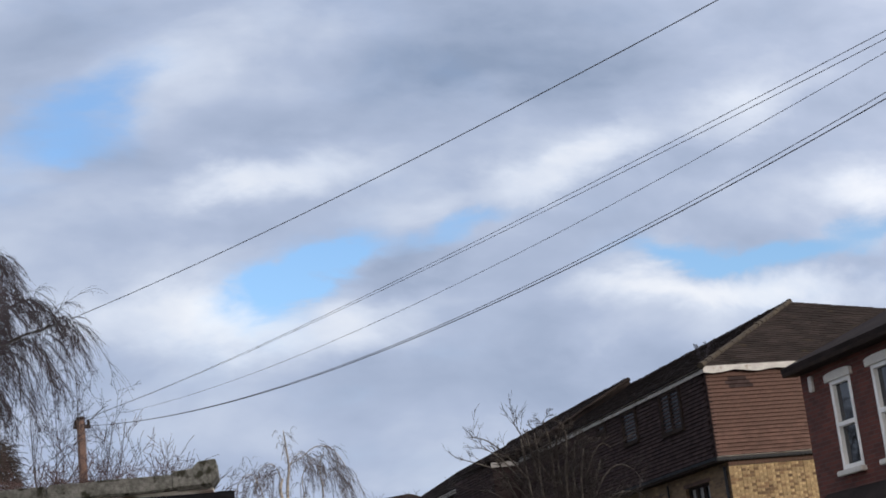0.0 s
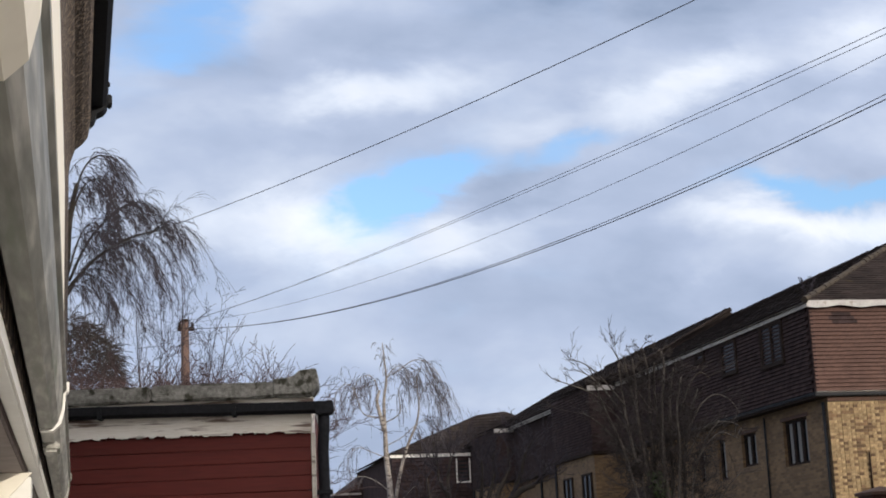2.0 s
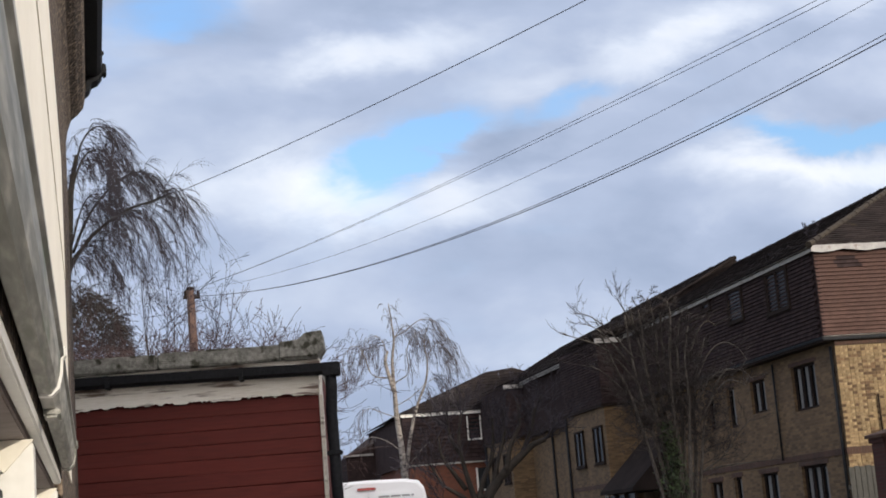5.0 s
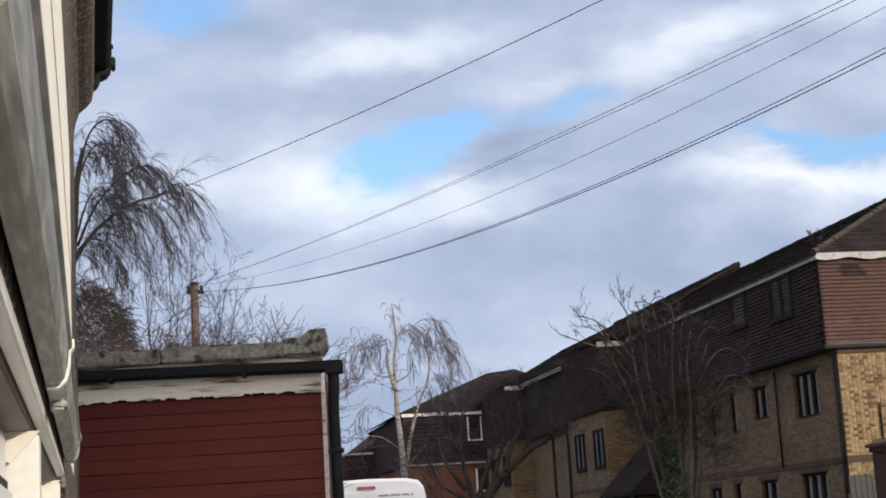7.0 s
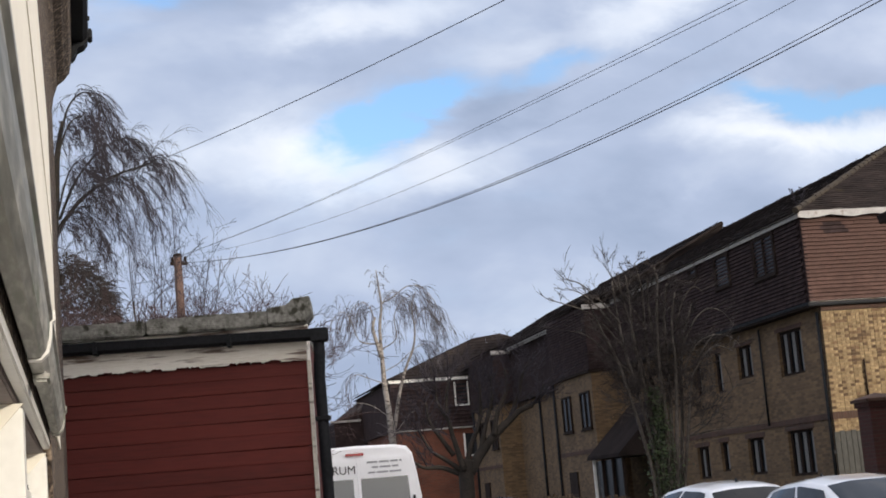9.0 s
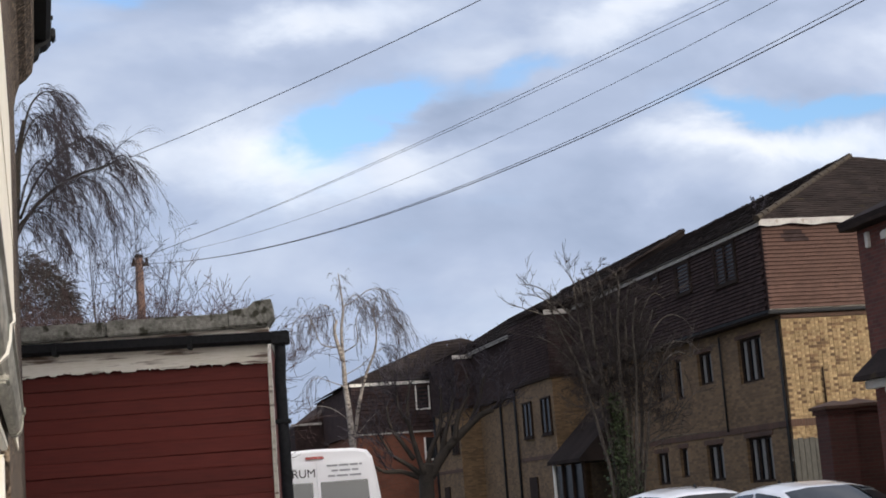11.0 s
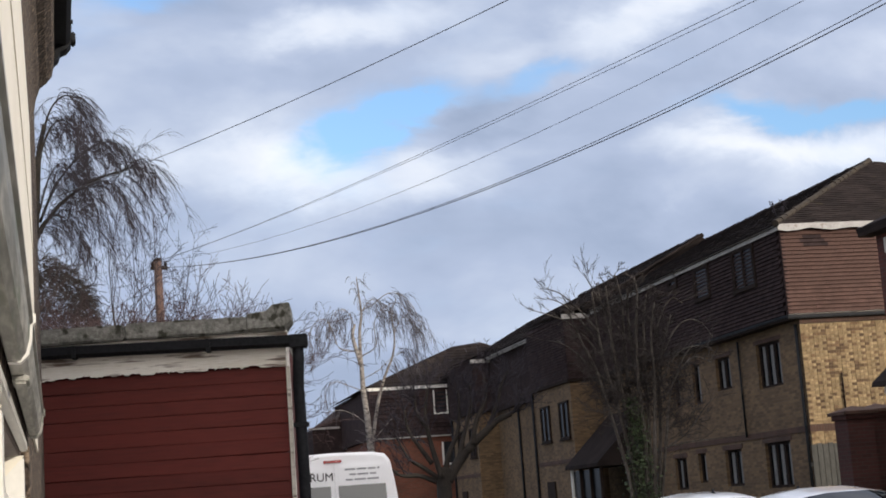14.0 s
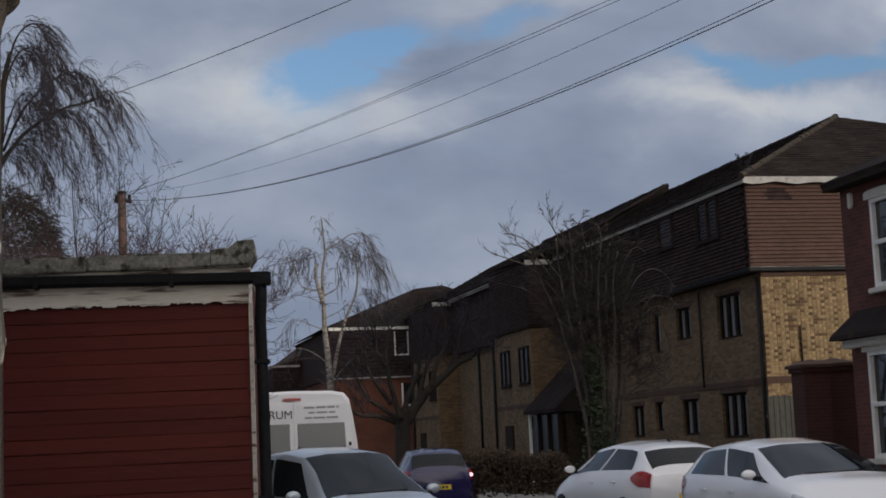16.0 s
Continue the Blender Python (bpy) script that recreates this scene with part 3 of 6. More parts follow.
def shed():
    s = thing("outbuilding", SHED, "dark red boarded outbuilding with peeling white fascia and concrete coping", "outbuilding")
    rng = random.Random(5)
    box_part("core", (-1.75, -0.025, 0.03, 4.0, 0, 2.80), M["red_board"], s)
    z, k = 2.562, 0
    while z > 0.05:
        h = 0.091 + rng.uniform(-0.004, 0.004)
        bm = bmesh.new()
        t = rng.uniform(0, 0.004)
        sag = rng.uniform(-0.003, 0.003)
        lo, hi = z - h + rng.choice((0.0004, 0.0008, 0.0014, 0.0028)), z
        lap = rng.choice((0.0, 0.0, 0.0010, 0.002, 0.006))
        out = [(-0.006 - lap, lo), (-0.008 - lap, lo + 0.004), (-0.006, hi - 0.002), (0.0, hi), (0.03, hi), (0.03, lo)]
        extrude_outline(bm, out, "x", -1.75, -0.004 + rng.uniform(-0.004, 0.004))
        for v in bm.verts:
            v.co.z += sag * (1 if v.co.x < -1 else -1)
        part("board", bm, M["red_board"], s)
        z -= h
        k += 1
    # fascia with flaking paint along its lower edge
    bm = bmesh.new()
    n = 170
    up, lo = [], []
    flakes = [0.0] * (n + 1)
    for k in range(26):
        a, wide, deep = rng.randrange(n), rng.randrange(2, 7), rng.uniform(0.006, 0.022)
        for i in range(a, min(n, a + wide)):
            flakes[i] = max(flakes[i], deep * rng.uniform(0.6, 1.0))
    for i in range(n + 1):
        x = -1.75 + 1.75 * i / n
        d = 0.006 * noise.noise((x * 9, 0, 3)) + 0.008 * noise.noise((x * 41, 5, 1))
        d += flakes[i]
        lo.append((x, 2.562 + d))
        up.append((x, 2.695))
    front, back = -0.032, -0.006
    vs = [[bm.verts.new((x, yy, zz)) for x, zz in row] for row in (lo, up) for yy in (front, back)]
    for i in range(n):
        bm.faces.new((vs[0][i], vs[0][i + 1], vs[2][i + 1], vs[2][i]))
        bm.faces.new((vs[1][i + 1], vs[1][i], vs[3][i], vs[3][i + 1]))
        bm.faces.new((vs[0][i + 1], vs[0][i], vs[1][i], vs[1][i + 1]))
    bm.faces.new((vs[0][n], vs[1][n], vs[3][n], vs[2][n]))
    part("fascia_board", bm, M["weathered_white"], s, "white fascia board with flaking paint")
    box_part("corner_board", (-0.002, 0.022, -0.014, 0.10, 0.05, 2.56), M["weathered_white"], s, 0.004, "peeling white corner board")
    box_part("side_fascia", (-0.02, 0.004, 0.0, 0.5, 2.56, 2.79), M["weathered_white"], s, 0.0, "white side fascia board")
    box_part("upper_strip", (-1.75, 0.02, -0.05, 0.06, 2.70, 2.79), M["weathered_white"], s, 0.004)
    # coping in lengths, and the raised block at its end
    for x0, x1, dz in ((-1.80, -1.016, 0.0), (-1.008, -0.215, 0.004)):
        bm = bmesh.new()
        box(bm, x0, x1, -0.10, 0.22, 2.783 + dz, 2.887 + dz, 0.012)
        bmesh.ops.subdivide_edges(bm, edges=bm.edges[:], cuts=6, use_grid_fill=True)
        for v in bm.verts:
            v.co += Vector(noise.noise_vector(v.co * 7)) * 0.008 + Vector(noise.noise_vector(v.co * 23)) * 0.005
        part("coping_stone", bm, M["concrete"], s, smooth=False)
    bm = bmesh.new()
    extrude_outline(bm, [(-0.235, 2.80), (-0.235, 2.905), (-0.11, 2.915), (-0.065, 2.955), (0.045, 2.965), (0.055, 2.86), (0.03, 2.83), (0.01, 2.80)], "y", -0.11, 0.24)
    bmesh.ops.bevel(bm, geom=bm.edges[:], offset=0.008, segments=1, affect="EDGES")
    part("coping_end", bm, M["concrete"], s, "raised mossy concrete coping end")
    box_part("coping_stone", (-0.21, 0.015, -0.095, 0.215, 2.785, 2.815), M["concrete"], s, 0.01)
    box_part("roof_deck", (-1.75, -0.02, 0.2, 4.0, 2.79, 2.85), M["concrete"], s)
    # gutter, outlet and crooked downpipe
    bm = bmesh.new()
    out = [(-0.035, 2.748), (-0.040, 2.700), (-0.060, 2.676), (-0.095, 2.676), (-0.120, 2.695), (-0.125, 2.748), (-0.117, 2.748), (-0.110, 2.70), (-0.09, 2.686), (-0.062, 2.686), (-0.048, 2.70), (-0.043, 2.748)]
    extrude_outline(bm, out, "x", -1.8, 0.14)
    for v in bm.verts:
        v.co.z += 0.024 * max(0.0, -v.co.x / 1.8)
    part("gutter", bm, M["black_plastic"], s, "black plastic gutter")
    box_part("gutter_outlet", (0.035, 0.15, -0.13, -0.03, 2.664, 2.752), M["black_plastic"], s, 0.008)
    for x in (-1.35, -0.5):
        box_part("gutter_union", (x, x + 0.03, -0.129, -0.03, 2.668 - 0.013 * x, 2.752 - 0.013 * x), M["black_plastic"], s, 0.004)
    tube_part("downpipe", [(0.085, -0.08, 2.70), (0.085, -0.08, 2.58), (0.080, -0.075, 2.53), (0.074, -0.07, 2.44), (0.078, -0.07, 2.2), (0.080, -0.07, 1.9), (0.082, -0.07, 1.2), (0.082, -0.07, 0.05)], 0.037, M["black_plastic"], s, 14)
    for z in (2.16, 1.3):
        box_part("pipe_bracket", (0.03, 0.13, -0.115, 0.0, z, z + 0.03), M["black_plastic"], s, 0.006)


shed()


# ---- flats: yellow brick with tile-hung top storey ----
AX, AY = 16.40, 35.10       # near corner of the tile hanging
EAVE, TILE_Z, BRICK_X, BAND = 7.86, 5.60, 16.66, 2.84
rngA = random.Random(11)


def flat_window(parent, x, y0, y1, z0, z1, lights=2, curtain=True):
    """A dark timber window in a wall that faces -x."""
    w = new("window")
    w.parent = parent
    box_part("sill", (x - 0.05, x + 0.05, y0 - 0.06, y1 + 0.06, z0 - 0.05, z0), M["dark_frame"], w, 0.006)
    for d in ((y0, y0 + 0.07), (y1 - 0.07, y1)):
        box_part("jamb", (x - 0.02, x + 0.05, d[0], d[1], z0, z1), M["dark_frame"], w, 0.005)
    for d in ((z0, z0 + 0.07), (z1 - 0.07, z1)):
        box_part("rail", (x - 0.021, x + 0.05, y0, y1, d[0], d[1]), M["dark_frame"], w, 0.005)
    for k in range(1, lights):
        c = y0 + (y1 - y0) * k / lights
        box_part("mullion", (x - 0.021, x + 0.05, c - 0.04, c + 0.04, z0, z1), M["dark_frame"], w, 0.005)
    box_part("pane", (x + 0.02, x + 0.03, y0 + 0.05, y1 - 0.05, z0 + 0.05, z1 - 0.05), M["dark_glass"], w)
    if curtain:
        for k in range(lights):
            a = y0 + (y1 - y0) * k / lights
            wd = (y1 - y0) / lights
            box_part("curtain", (x + 0.008, x + 0.018, a + wd * 0.30, a + wd * 0.62, z0 + 0.07, z1 - 0.07), M["curtain"], w)


def tile_courses(name, parent, mat, origin, along, out, length, z0, z1, gauge=0.098, width=0.166, parts=0):
    """Hung tiles, course by course, each tile with its own thickness and tilt; the first ones as parts, the rest joined."""
    rng = random.Random(len(name) + int(length * 10))
    along, out, origin = Vector(along), Vector(out), Vector(origin)
    w, h, t = width - 0.002, gauge + 0.035, 0.034
    base = [(-w / 2, 0, 0), (w / 2, 0, 0), (w / 2, 0, h), (-w / 2, 0, h), (-w / 2, t, 0), (w / 2, t, 0), (w / 2, t * 0.6, h), (-w / 2, t * 0.6, h)]
    faces = [(0, 1, 2, 3), (4, 7, 6, 5), (0, 4, 5, 1), (1, 5, 6, 2), (3, 2, 6, 7), (0, 3, 7, 4)]
    me = None
    verts, fs, made = [], [], 0
    n = int((z1 - z0) / gauge)
    cols = int(length / width)
    for r in range(n, -1, -1):
        for c in ([-0.5] if r % 2 else []) + list(range(cols + 1)):
            s = (c + (0.5 if r % 2 else 0.0)) * width + w / 2
            if s > length:
                continue
            zz = z0 + r * gauge + rng.uniform(-0.004, 0.004)
            lift = 0.022 + rng.uniform(0, 0.006)
            m = Matrix((( along.x, out.x, 0), (along.y, out.y, 0), (0, 0, 1))).to_4x4()
            m.translation = origin + along * s + Vector((0, 0, zz))
            m = m @ Matrix.Translation((0, lift, 0)) @ pose(0, 0, 0, rng.uniform(16.0, 17.5), rng.uniform(-0.4, 0.4), 0)
            if made < parts:
                if me is None:
                    me, me_dark = mesh_from("tile", base, faces, mat), mesh_from("tile", base, faces, M["dark_or_shaded_tile"])
                o = new("tile", me_dark if 0.55 < s < 1.15 + rng.uniform(-0.1, 0.1) and 7.28 < zz < 7.56 else me)
                o.parent = parent
                o.matrix_basis = m
                made += 1
            else:
                b0 = len(verts)
                verts += [m @ Vector(v) for v in base]
                fs += [tuple(i + b0 for i in f) for f in faces]
    if verts:
        o = new(name, mesh_from(name, verts, fs, mat))
        o.parent = parent
        o["kind"] = "stuff"


def roof_courses(parent, corners, mat, name="roof_tiling", gauge=0.30, step=0.028):
    """A roof slope between an eave edge (a, b) and a top edge (d, c), laid in overlapping courses with a wavy lower edge."""
    a, b, c, d = [Vector(p) for p in corners]
    up = ((d + c) / 2 - (a + b) / 2)
    nrm = (b - a).cross(up).normalized()
    if nrm.z < 0:
        nrm = -nrm
    n = max(2, int(up.length / gauge))
    verts, faces = [], []
    for k in range(n):
        t0, t1 = k / n, min(1.0, (k + 1.15) / n)
        p0, p1 = a.lerp(d, t0), b.lerp(c, t0)
        q0, q1 = a.lerp(d, t1), b.lerp(c, t1)
        m = max(1, int((p1 - p0).length / 0.33))
        for i in range(m):
            s0, s1 = i / m, (i + 0.97) / m
            wob = rngA.uniform(-0.006, 0.006)
            quad = [p0.lerp(p1, s0), p0.lerp(p1, s1), q0.lerp(q1, s1), q0.lerp(q1, s0)]
            b0 = len(verts)
            lifts = (step + wob, step + wob, 0.004, 0.004)
            verts += [p + nrm * l for p, l in zip(quad, lifts)] + [quad[0] - nrm * 0.02, quad[1] - nrm * 0.02]
            faces += [(b0, b0 + 1, b0 + 2, b0 + 3), (b0 + 4, b0 + 5, b0 + 1, b0), (b0 + 4, b0, b0 + 3), (b0 + 1, b0 + 5, b0 + 2)]
    o = new(name, mesh_from(name, verts, faces, mat))
    o.parent = parent
    o["kind"] = "stuff"
    return o


def flats():
    f = thing("flats", pose(0, 0, 0), "three-storey yellow brick flats with brown tile-hung top storey", "building")
    # brick storeys with openings cut by building round them
    wins = [(36.38, 37.86, 4.02, 5.18, 3), (39.68, 40.72, 4.22, 5.12, 2), (41.95, 42.55, 3.98, 5.14, 1), (43.65, 44.20, 4.02, 5.04, 1),
            (36.36, 37.92, 1.46, 2.62, 3), (39.50, 40.66, 1.58, 2.57, 2), (42.10, 42.70, 1.74, 2.58, 1), (43.66, 44.64, 1.58, 2.52, 2)]

    def wall_with_windows(name, x, y0, y1, z0, z1, mat, holes, deep=0.35):
        ys = sorted({y0, y1, *[v for h in holes for v in h[:2] if y0 < v < y1]})
        for a, b in zip(ys, ys[1:]):
            mid = (a + b) / 2
            cut = sorted([(h[2], h[3]) for h in holes if h[0] < mid < h[1] and h[2] < z1 and h[3] > z0])
            lo = z0
            for c0, c1 in cut + [(z1, z1)]:
                if c0 - lo > 0.01:
                    box_part(name, (x, x + deep, a, b, lo, c0), mat, f)
                lo = c1
    B = BRICK_X
    # street walls take the darker brick, its shade painted in
    wall_with_windows("brick_wall", B, AY + 0.02, 51.2, 0.0, BAND - 0.075, M["shaded_yellow_brick"], wins)
    wall_with_windows("brick_wall", B, AY + 0.02, 51.2, BAND + 0.075, TILE_Z + 0.05, M["shaded_yellow_brick"], wins)
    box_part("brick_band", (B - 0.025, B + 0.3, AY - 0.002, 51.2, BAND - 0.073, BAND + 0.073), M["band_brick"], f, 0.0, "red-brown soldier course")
    wall_with_windows("brick_wall", B, 51.2, 75.0, 0.0, TILE_Z + 0.05, M["shaded_yellow_brick"], wins)
    for y0, y1, z0, z1, n in wins:
        flat_window(f, B + 0.10, y0, y1, z0, z1, n)
        if y0 < 50:
            box_part("lintel", (B - 0.012, B + 0.2, y0 - 0.12, y1 + 0.12, z1 + 0.002, z1 + 0.13 if z1 < 3 else z1 + 0.10), M["band_brick"], f)
    box_part("inner_core", (B + 0.36, 33, AY + 0.3, 75, 0, 7.6), M["soffit"], f)
    box_part("brick_course", (B - 0.004, 33, AY - 0.03, AY + 0.01, TILE_Z - 0.20, TILE_Z - 0.10), M["band_brick"], f, 0.0, "dark red-brown course under the gutter")
    # near end wall behind the bricks
    box_part("end_wall", (B + 0.01, 33, AY + 0.015, AY + 0.35, 0, TILE_Z + 0.05), M["mortar"], f)
    tube_part("downpipe", [(B - 0.06, AY + 0.12, TILE_Z - 0.2), (B - 0.06, AY + 0.12, 0.1)], 0.04, M["black_plastic"], f)
    tube_part("downpipe", [(B - 0.06, 38.9, TILE_Z - 0.2), (B - 0.06, 38.9, BAND)], 0.03, M["black_plastic"], f, 8)
    tube_part("downpipe", [(B - 0.06, 62.3, TILE_Z - 0.2), (B - 0.06, 62.3, 0.1)], 0.05, M["black_plastic"], f, 8)
    tube_part("soil_pipe", [(B + 0.95, AY - 0.05, 4.15), (B + 0.95, AY - 0.05, 3.2)], 0.022, M["dark_frame"], f, 8)
    # tile-hung storey
    twins = [(36.72, 38.06, 6.62, 7.72), (39.85, 40.88, 6.80, 7.72), (42.28, 42.92, 7.45, 7.72), (53.2, 54.6, 6.6, 7.7), (56.0, 57.0, 6.7, 7.7)]
    box_part("tile_backing", (AX + 0.03, 33, AY + 0.03, 51.3, TILE_Z, EAVE), M["dark_or_shaded_tile"], f)
    box_part("tile_backing", (AX + 0.03, 27.0, 51.3, 75, TILE_Z, EAVE), M["dark_or_shaded_tile"], f)
    for y0, y1, z0, z1 in twins:
        flat_window(f, AX - 0.06, y0, y1, z0, z1, 2 if y1 - y0 > 1.2 else 1, False)
        for c in (y0 - 0.07, y1 + 0.01):
            box_part("window_cheek", (AX - 0.085, AX + 0.03, c, c + 0.06, z0 - 0.05, z1 + 0.04), M["dark_frame"], f, 0.008)
    box_part("soffit_board", (AX - 0.06, BRICK_X + 0.3, AY - 0.07, 75, TILE_Z - 0.10, TILE_Z - 0.015), M["dark_frame"], f, 0.01)
    box_part("soffit_board", (BRICK_X, 33, AY - 0.072, AY + 0.2, TILE_Z - 0.10, TILE_Z - 0.014), M["dark_frame"], f, 0.01)
    box_part("gutter", (AX - 0.10, AX - 0.03, AY - 0.1, 51, TILE_Z - 0.04, TILE_Z + 0.03), M["black_plastic"], f, 0.02)
    box_part("gutter", (AX - 0.10, 33, AY - 0.15, AY - 0.05, TILE_Z - 0.075, TILE_Z + 0.015), M["black_plastic"], f, 0.02)
    box_part("flashing", (AX - 0.03, 33, AY - 0.10, AY - 0.04, TILE_Z + 0.030, TILE_Z + 0.040), M["aged_white"], f, 0.004)
    # white eaves boards
    box_part("eaves_board", (AX - 0.11, AX - 0.08, AY - 0.16, 50.6, EAVE - 0.13, EAVE + 0.03), M["aged_white"], f)
    bm = bmesh.new()
    low = [(AX - 0.08 + 0.12 * k, EAVE - 0.13 + 0.055 * noise.noise((k * 0.21, 4, 1)) + 0.02 * noise.noise((k * 0.9, 7, 2))) for k in range(60)]
    extrude_outline(bm, low + [(low[-1][0], EAVE + 0.05), (AX - 0.08, EAVE + 0.05)], "y", AY - 0.16, AY - 0.13)
    part("eaves_board", bm, M["eaves_white"], f, "white eaves board with a worn wavy lower edge")
    box_part("eaves_soffit", (AX - 0.08, AX + 0.2, AY - 0.13, 50.6, EAVE - 0.02, EAVE + 0.02), M["dark_frame"], f)
    # hipped roof
    e, rx, rz = 0.16, 21.0, 10.25
    a0, a1 = (AX - e, AY - e, EAVE + 0.03), (AX - e, 51.5, EAVE + 0.03)
    r0, r1 = (rx, 38.7, rz), (rx, 51.5, rz)
    roof_courses(f, (a0, a1, r1, r0), M["roof_tile"])
    c0 = (33.0, AY - e, EAVE + 0.03)
    roof_courses(f, (c0, a0, r0, r0), M["roof_tile"], gauge=0.17, step=0.02)
    bm = bmesh.new()
    vs = [bm.verts.new(p) for p in (a0, a1, r1, r0, c0, (c0[0], 51.5, EAVE + 0.03))]
    for q in ((0, 1, 2, 3), (4, 0, 3), (5, 4, 3, 2), (1, 5, 2), (0, 4, 5, 1)):
        bm.faces.new([vs[i] for i in q])
    for v in bm.verts:
        v.co.z -= 0.06
    part("roof_core", bm, M["roof_tile"], f)

    def hip_tiles(p, q, r, mat, n):
        p, q = Vector(p), Vector(q)
        verts, faces = [], []
        for k in range(n):
            s, t = p.lerp(q, k / n), p.lerp(q, (k + 1.04) / n)
            tube_data(verts, faces, [s + Vector((0, 0, rngA.uniform(-0.015, 0.02))), t], [r * 1.08, r * 0.92], 8)
        o = new("ridge_tiles", mesh_from("ridge_tiles", verts, faces, mat))
        o.parent = f
        o["kind"] = "stuff"
    hip_tiles(a0, r0, 0.085, M["ridge_moss"], 22)
    hip_tiles(r0, (rx, 51.5, rz), 0.085, M["roof_tile"], 40)
    # the next length of roof stands a little higher, with its verge showing
    h = 0.28
    b0, b1, b2, b3 = (AX - e - 0.1, 51.5, EAVE + 0.05), (AX - e - 0.1, 66.5, EAVE + 0.05), (rx, 66.5, rz + h), (rx, 51.4, rz + h)
    roof_courses(f, (b0, b1, b2, b3), M["roof_tile"])
    bm = bmesh.new()
    extrude_outline(bm, [(AX - e - 0.1, EAVE - 0.05), (rx, rz + h - 0.05), (2 * rx - AX, EAVE - 0.05)], "y", 51.45, 75.0)
    part("roof_core", bm, M["roof_tile"], f)
    hip_tiles(b3, b2, 0.085, M["roof_tile"], 46)
    hip_tiles((AX - e, 51.4, EAVE + 0.12), b3, 0.06, M["roof_tile"], 20)
    c1 = (AX - e - 0.1, 75.0, EAVE + 0.05)
    roof_courses(f, (b1, c1, (rx, 75.0, rz + h), b2), M["roof_tile"])
    box_part("eaves_board", (AX - 0.22, AX - 0.19, 52.5, 65.5, EAVE - 0.12, EAVE + 0.03), M["aged_white"], f)
    # two small projecting wings that face down the street
    for y, x0 in ((51.15, 15.55), (66.0, 15.70)):
        box_part("wing_wall", (x0, AX + 0.4, y + 0.02, y + 5.0, 0, TILE_Z), M["shaded_yellow_brick"], f)
        box_part("wing_backing", (x0 - 0.02, AX + 0.4, y, y + 5.0, TILE_Z, EAVE), M["dark_or_shaded_tile"], f)
        tile_courses("wing_tiles", f, M["dark_or_shaded_tile"], (x0 - 0.05, y - 0.01, 0), (1, 0, 0), (0, -1, 0), AX - x0 + 0.1, TILE_Z + 0.02, EAVE - 0.16)
        tile_courses("wing_tiles", f, M["dark_or_shaded_tile"], (x0 - 0.03, y + 5.0, 0), (0, -1, 0), (-1, 0, 0), 5.0, TILE_Z + 0.02, EAVE - 0.16)
        for wy in (0.35, 2.75):
            flat_window(f, x0 - 0.05, y + wy, y + wy + 1.15, 3.62, 4.92, 2, False)
        box_part("wing_door", (x0 - 0.06, x0 + 0.01, y + 2.7, y + 3.7, 0.05, 2.2), M["dark_frame"], f, 0.01, "dark timber entrance door")
        box_part("brick_band", (x0 - 0.02, x0, y + 0.02, y + 5.0, 2.78, 2.92), M["band_brick"], f)
        tube_part("downpipe", [(x0 - 0.06, y + 4.85, TILE_Z - 0.1), (x0 - 0.06, y + 4.85, 0.1)], 0.05, M["black_plastic"], f, 8)
        box_part("wing_soffit", (x0 - 0.12, AX, y - 0.1, y + 5.0, TILE_Z - 0.08, TILE_Z), M["dark_frame"], f, 0.01)
        box_part("wing_eaves_board", (x0 - 0.15, AX + 0.1, y - 0.16, y - 0.10, EAVE - 0.17, EAVE + 0.0), M["aged_white"], f)
        roof_courses(f, ((x0 - 0.2, y - 0.12, EAVE + 0.04), (x0 - 0.2, y + 4.1, EAVE + 0.04), (AX + 0.6, y + 4.1, EAVE + 0.55), (AX + 0.6, y - 0.12, EAVE + 0.55)), M["roof_tile"])
    # porch roof and its glazed front
    bm = bmesh.new()
    extrude_outline(bm, [(14.95, 2.50), (14.97, 2.62), (B, 4.28), (B, 2.50)], "y", 47.0, 50.6)
    part("porch_roof", bm, M["roof_tile"], f)
    for y in (47.2, 48.3, 49.4, 50.4):
        box_part("porch_post", (15.1, 15.2, y, y + 0.1, 0, 2.50), M["white_paint"] if y > 50 else M["dark_frame"], f, 0.01)
    box_part("porch_glazing", (15.18, 15.2, 47.3, 50.4, 0.3, 2.45), M["dark_glass"], f)
    box_part("corner_strip", (AX - 0.028, AX + 0.09, AY - 0.030, AY + 0.05, TILE_Z + 0.03, EAVE - 0.14), M["dark_or_shaded_tile"], f, 0.012, "dark angle tiles down the corner")
    # tile hanging on both faces; the street face's shade is in its darker colour
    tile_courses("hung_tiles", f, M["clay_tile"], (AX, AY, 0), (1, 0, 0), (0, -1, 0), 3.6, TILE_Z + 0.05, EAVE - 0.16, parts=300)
    tile_courses("hung_tiles_side", f, M["dark_or_shaded_tile"], (AX, 51.2, 0), (0, -1, 0), (-1, 0, 0), 16.0, TILE_Z + 0.05, EAVE - 0.16)
    # bricks of the sunlit end
    rng = random.Random(3)
    verts, faces = [], []
    bw, bh, bd = 0.215, 0.065, 0.03
    cube = [(0, 0, 0), (bw, 0, 0), (bw, 0, bh), (0, 0, bh), (0, bd, 0), (bw, bd, 0), (bw, bd, bh), (0, bd, bh)]
    cf = [(0, 1, 2, 3), (0, 4, 5, 1), (1, 5, 6, 2), (2, 6, 7, 3), (3, 7, 4, 0)]
    half = [(v[0] * 0.1025 / bw, v[1], v[2]) for v in cube]
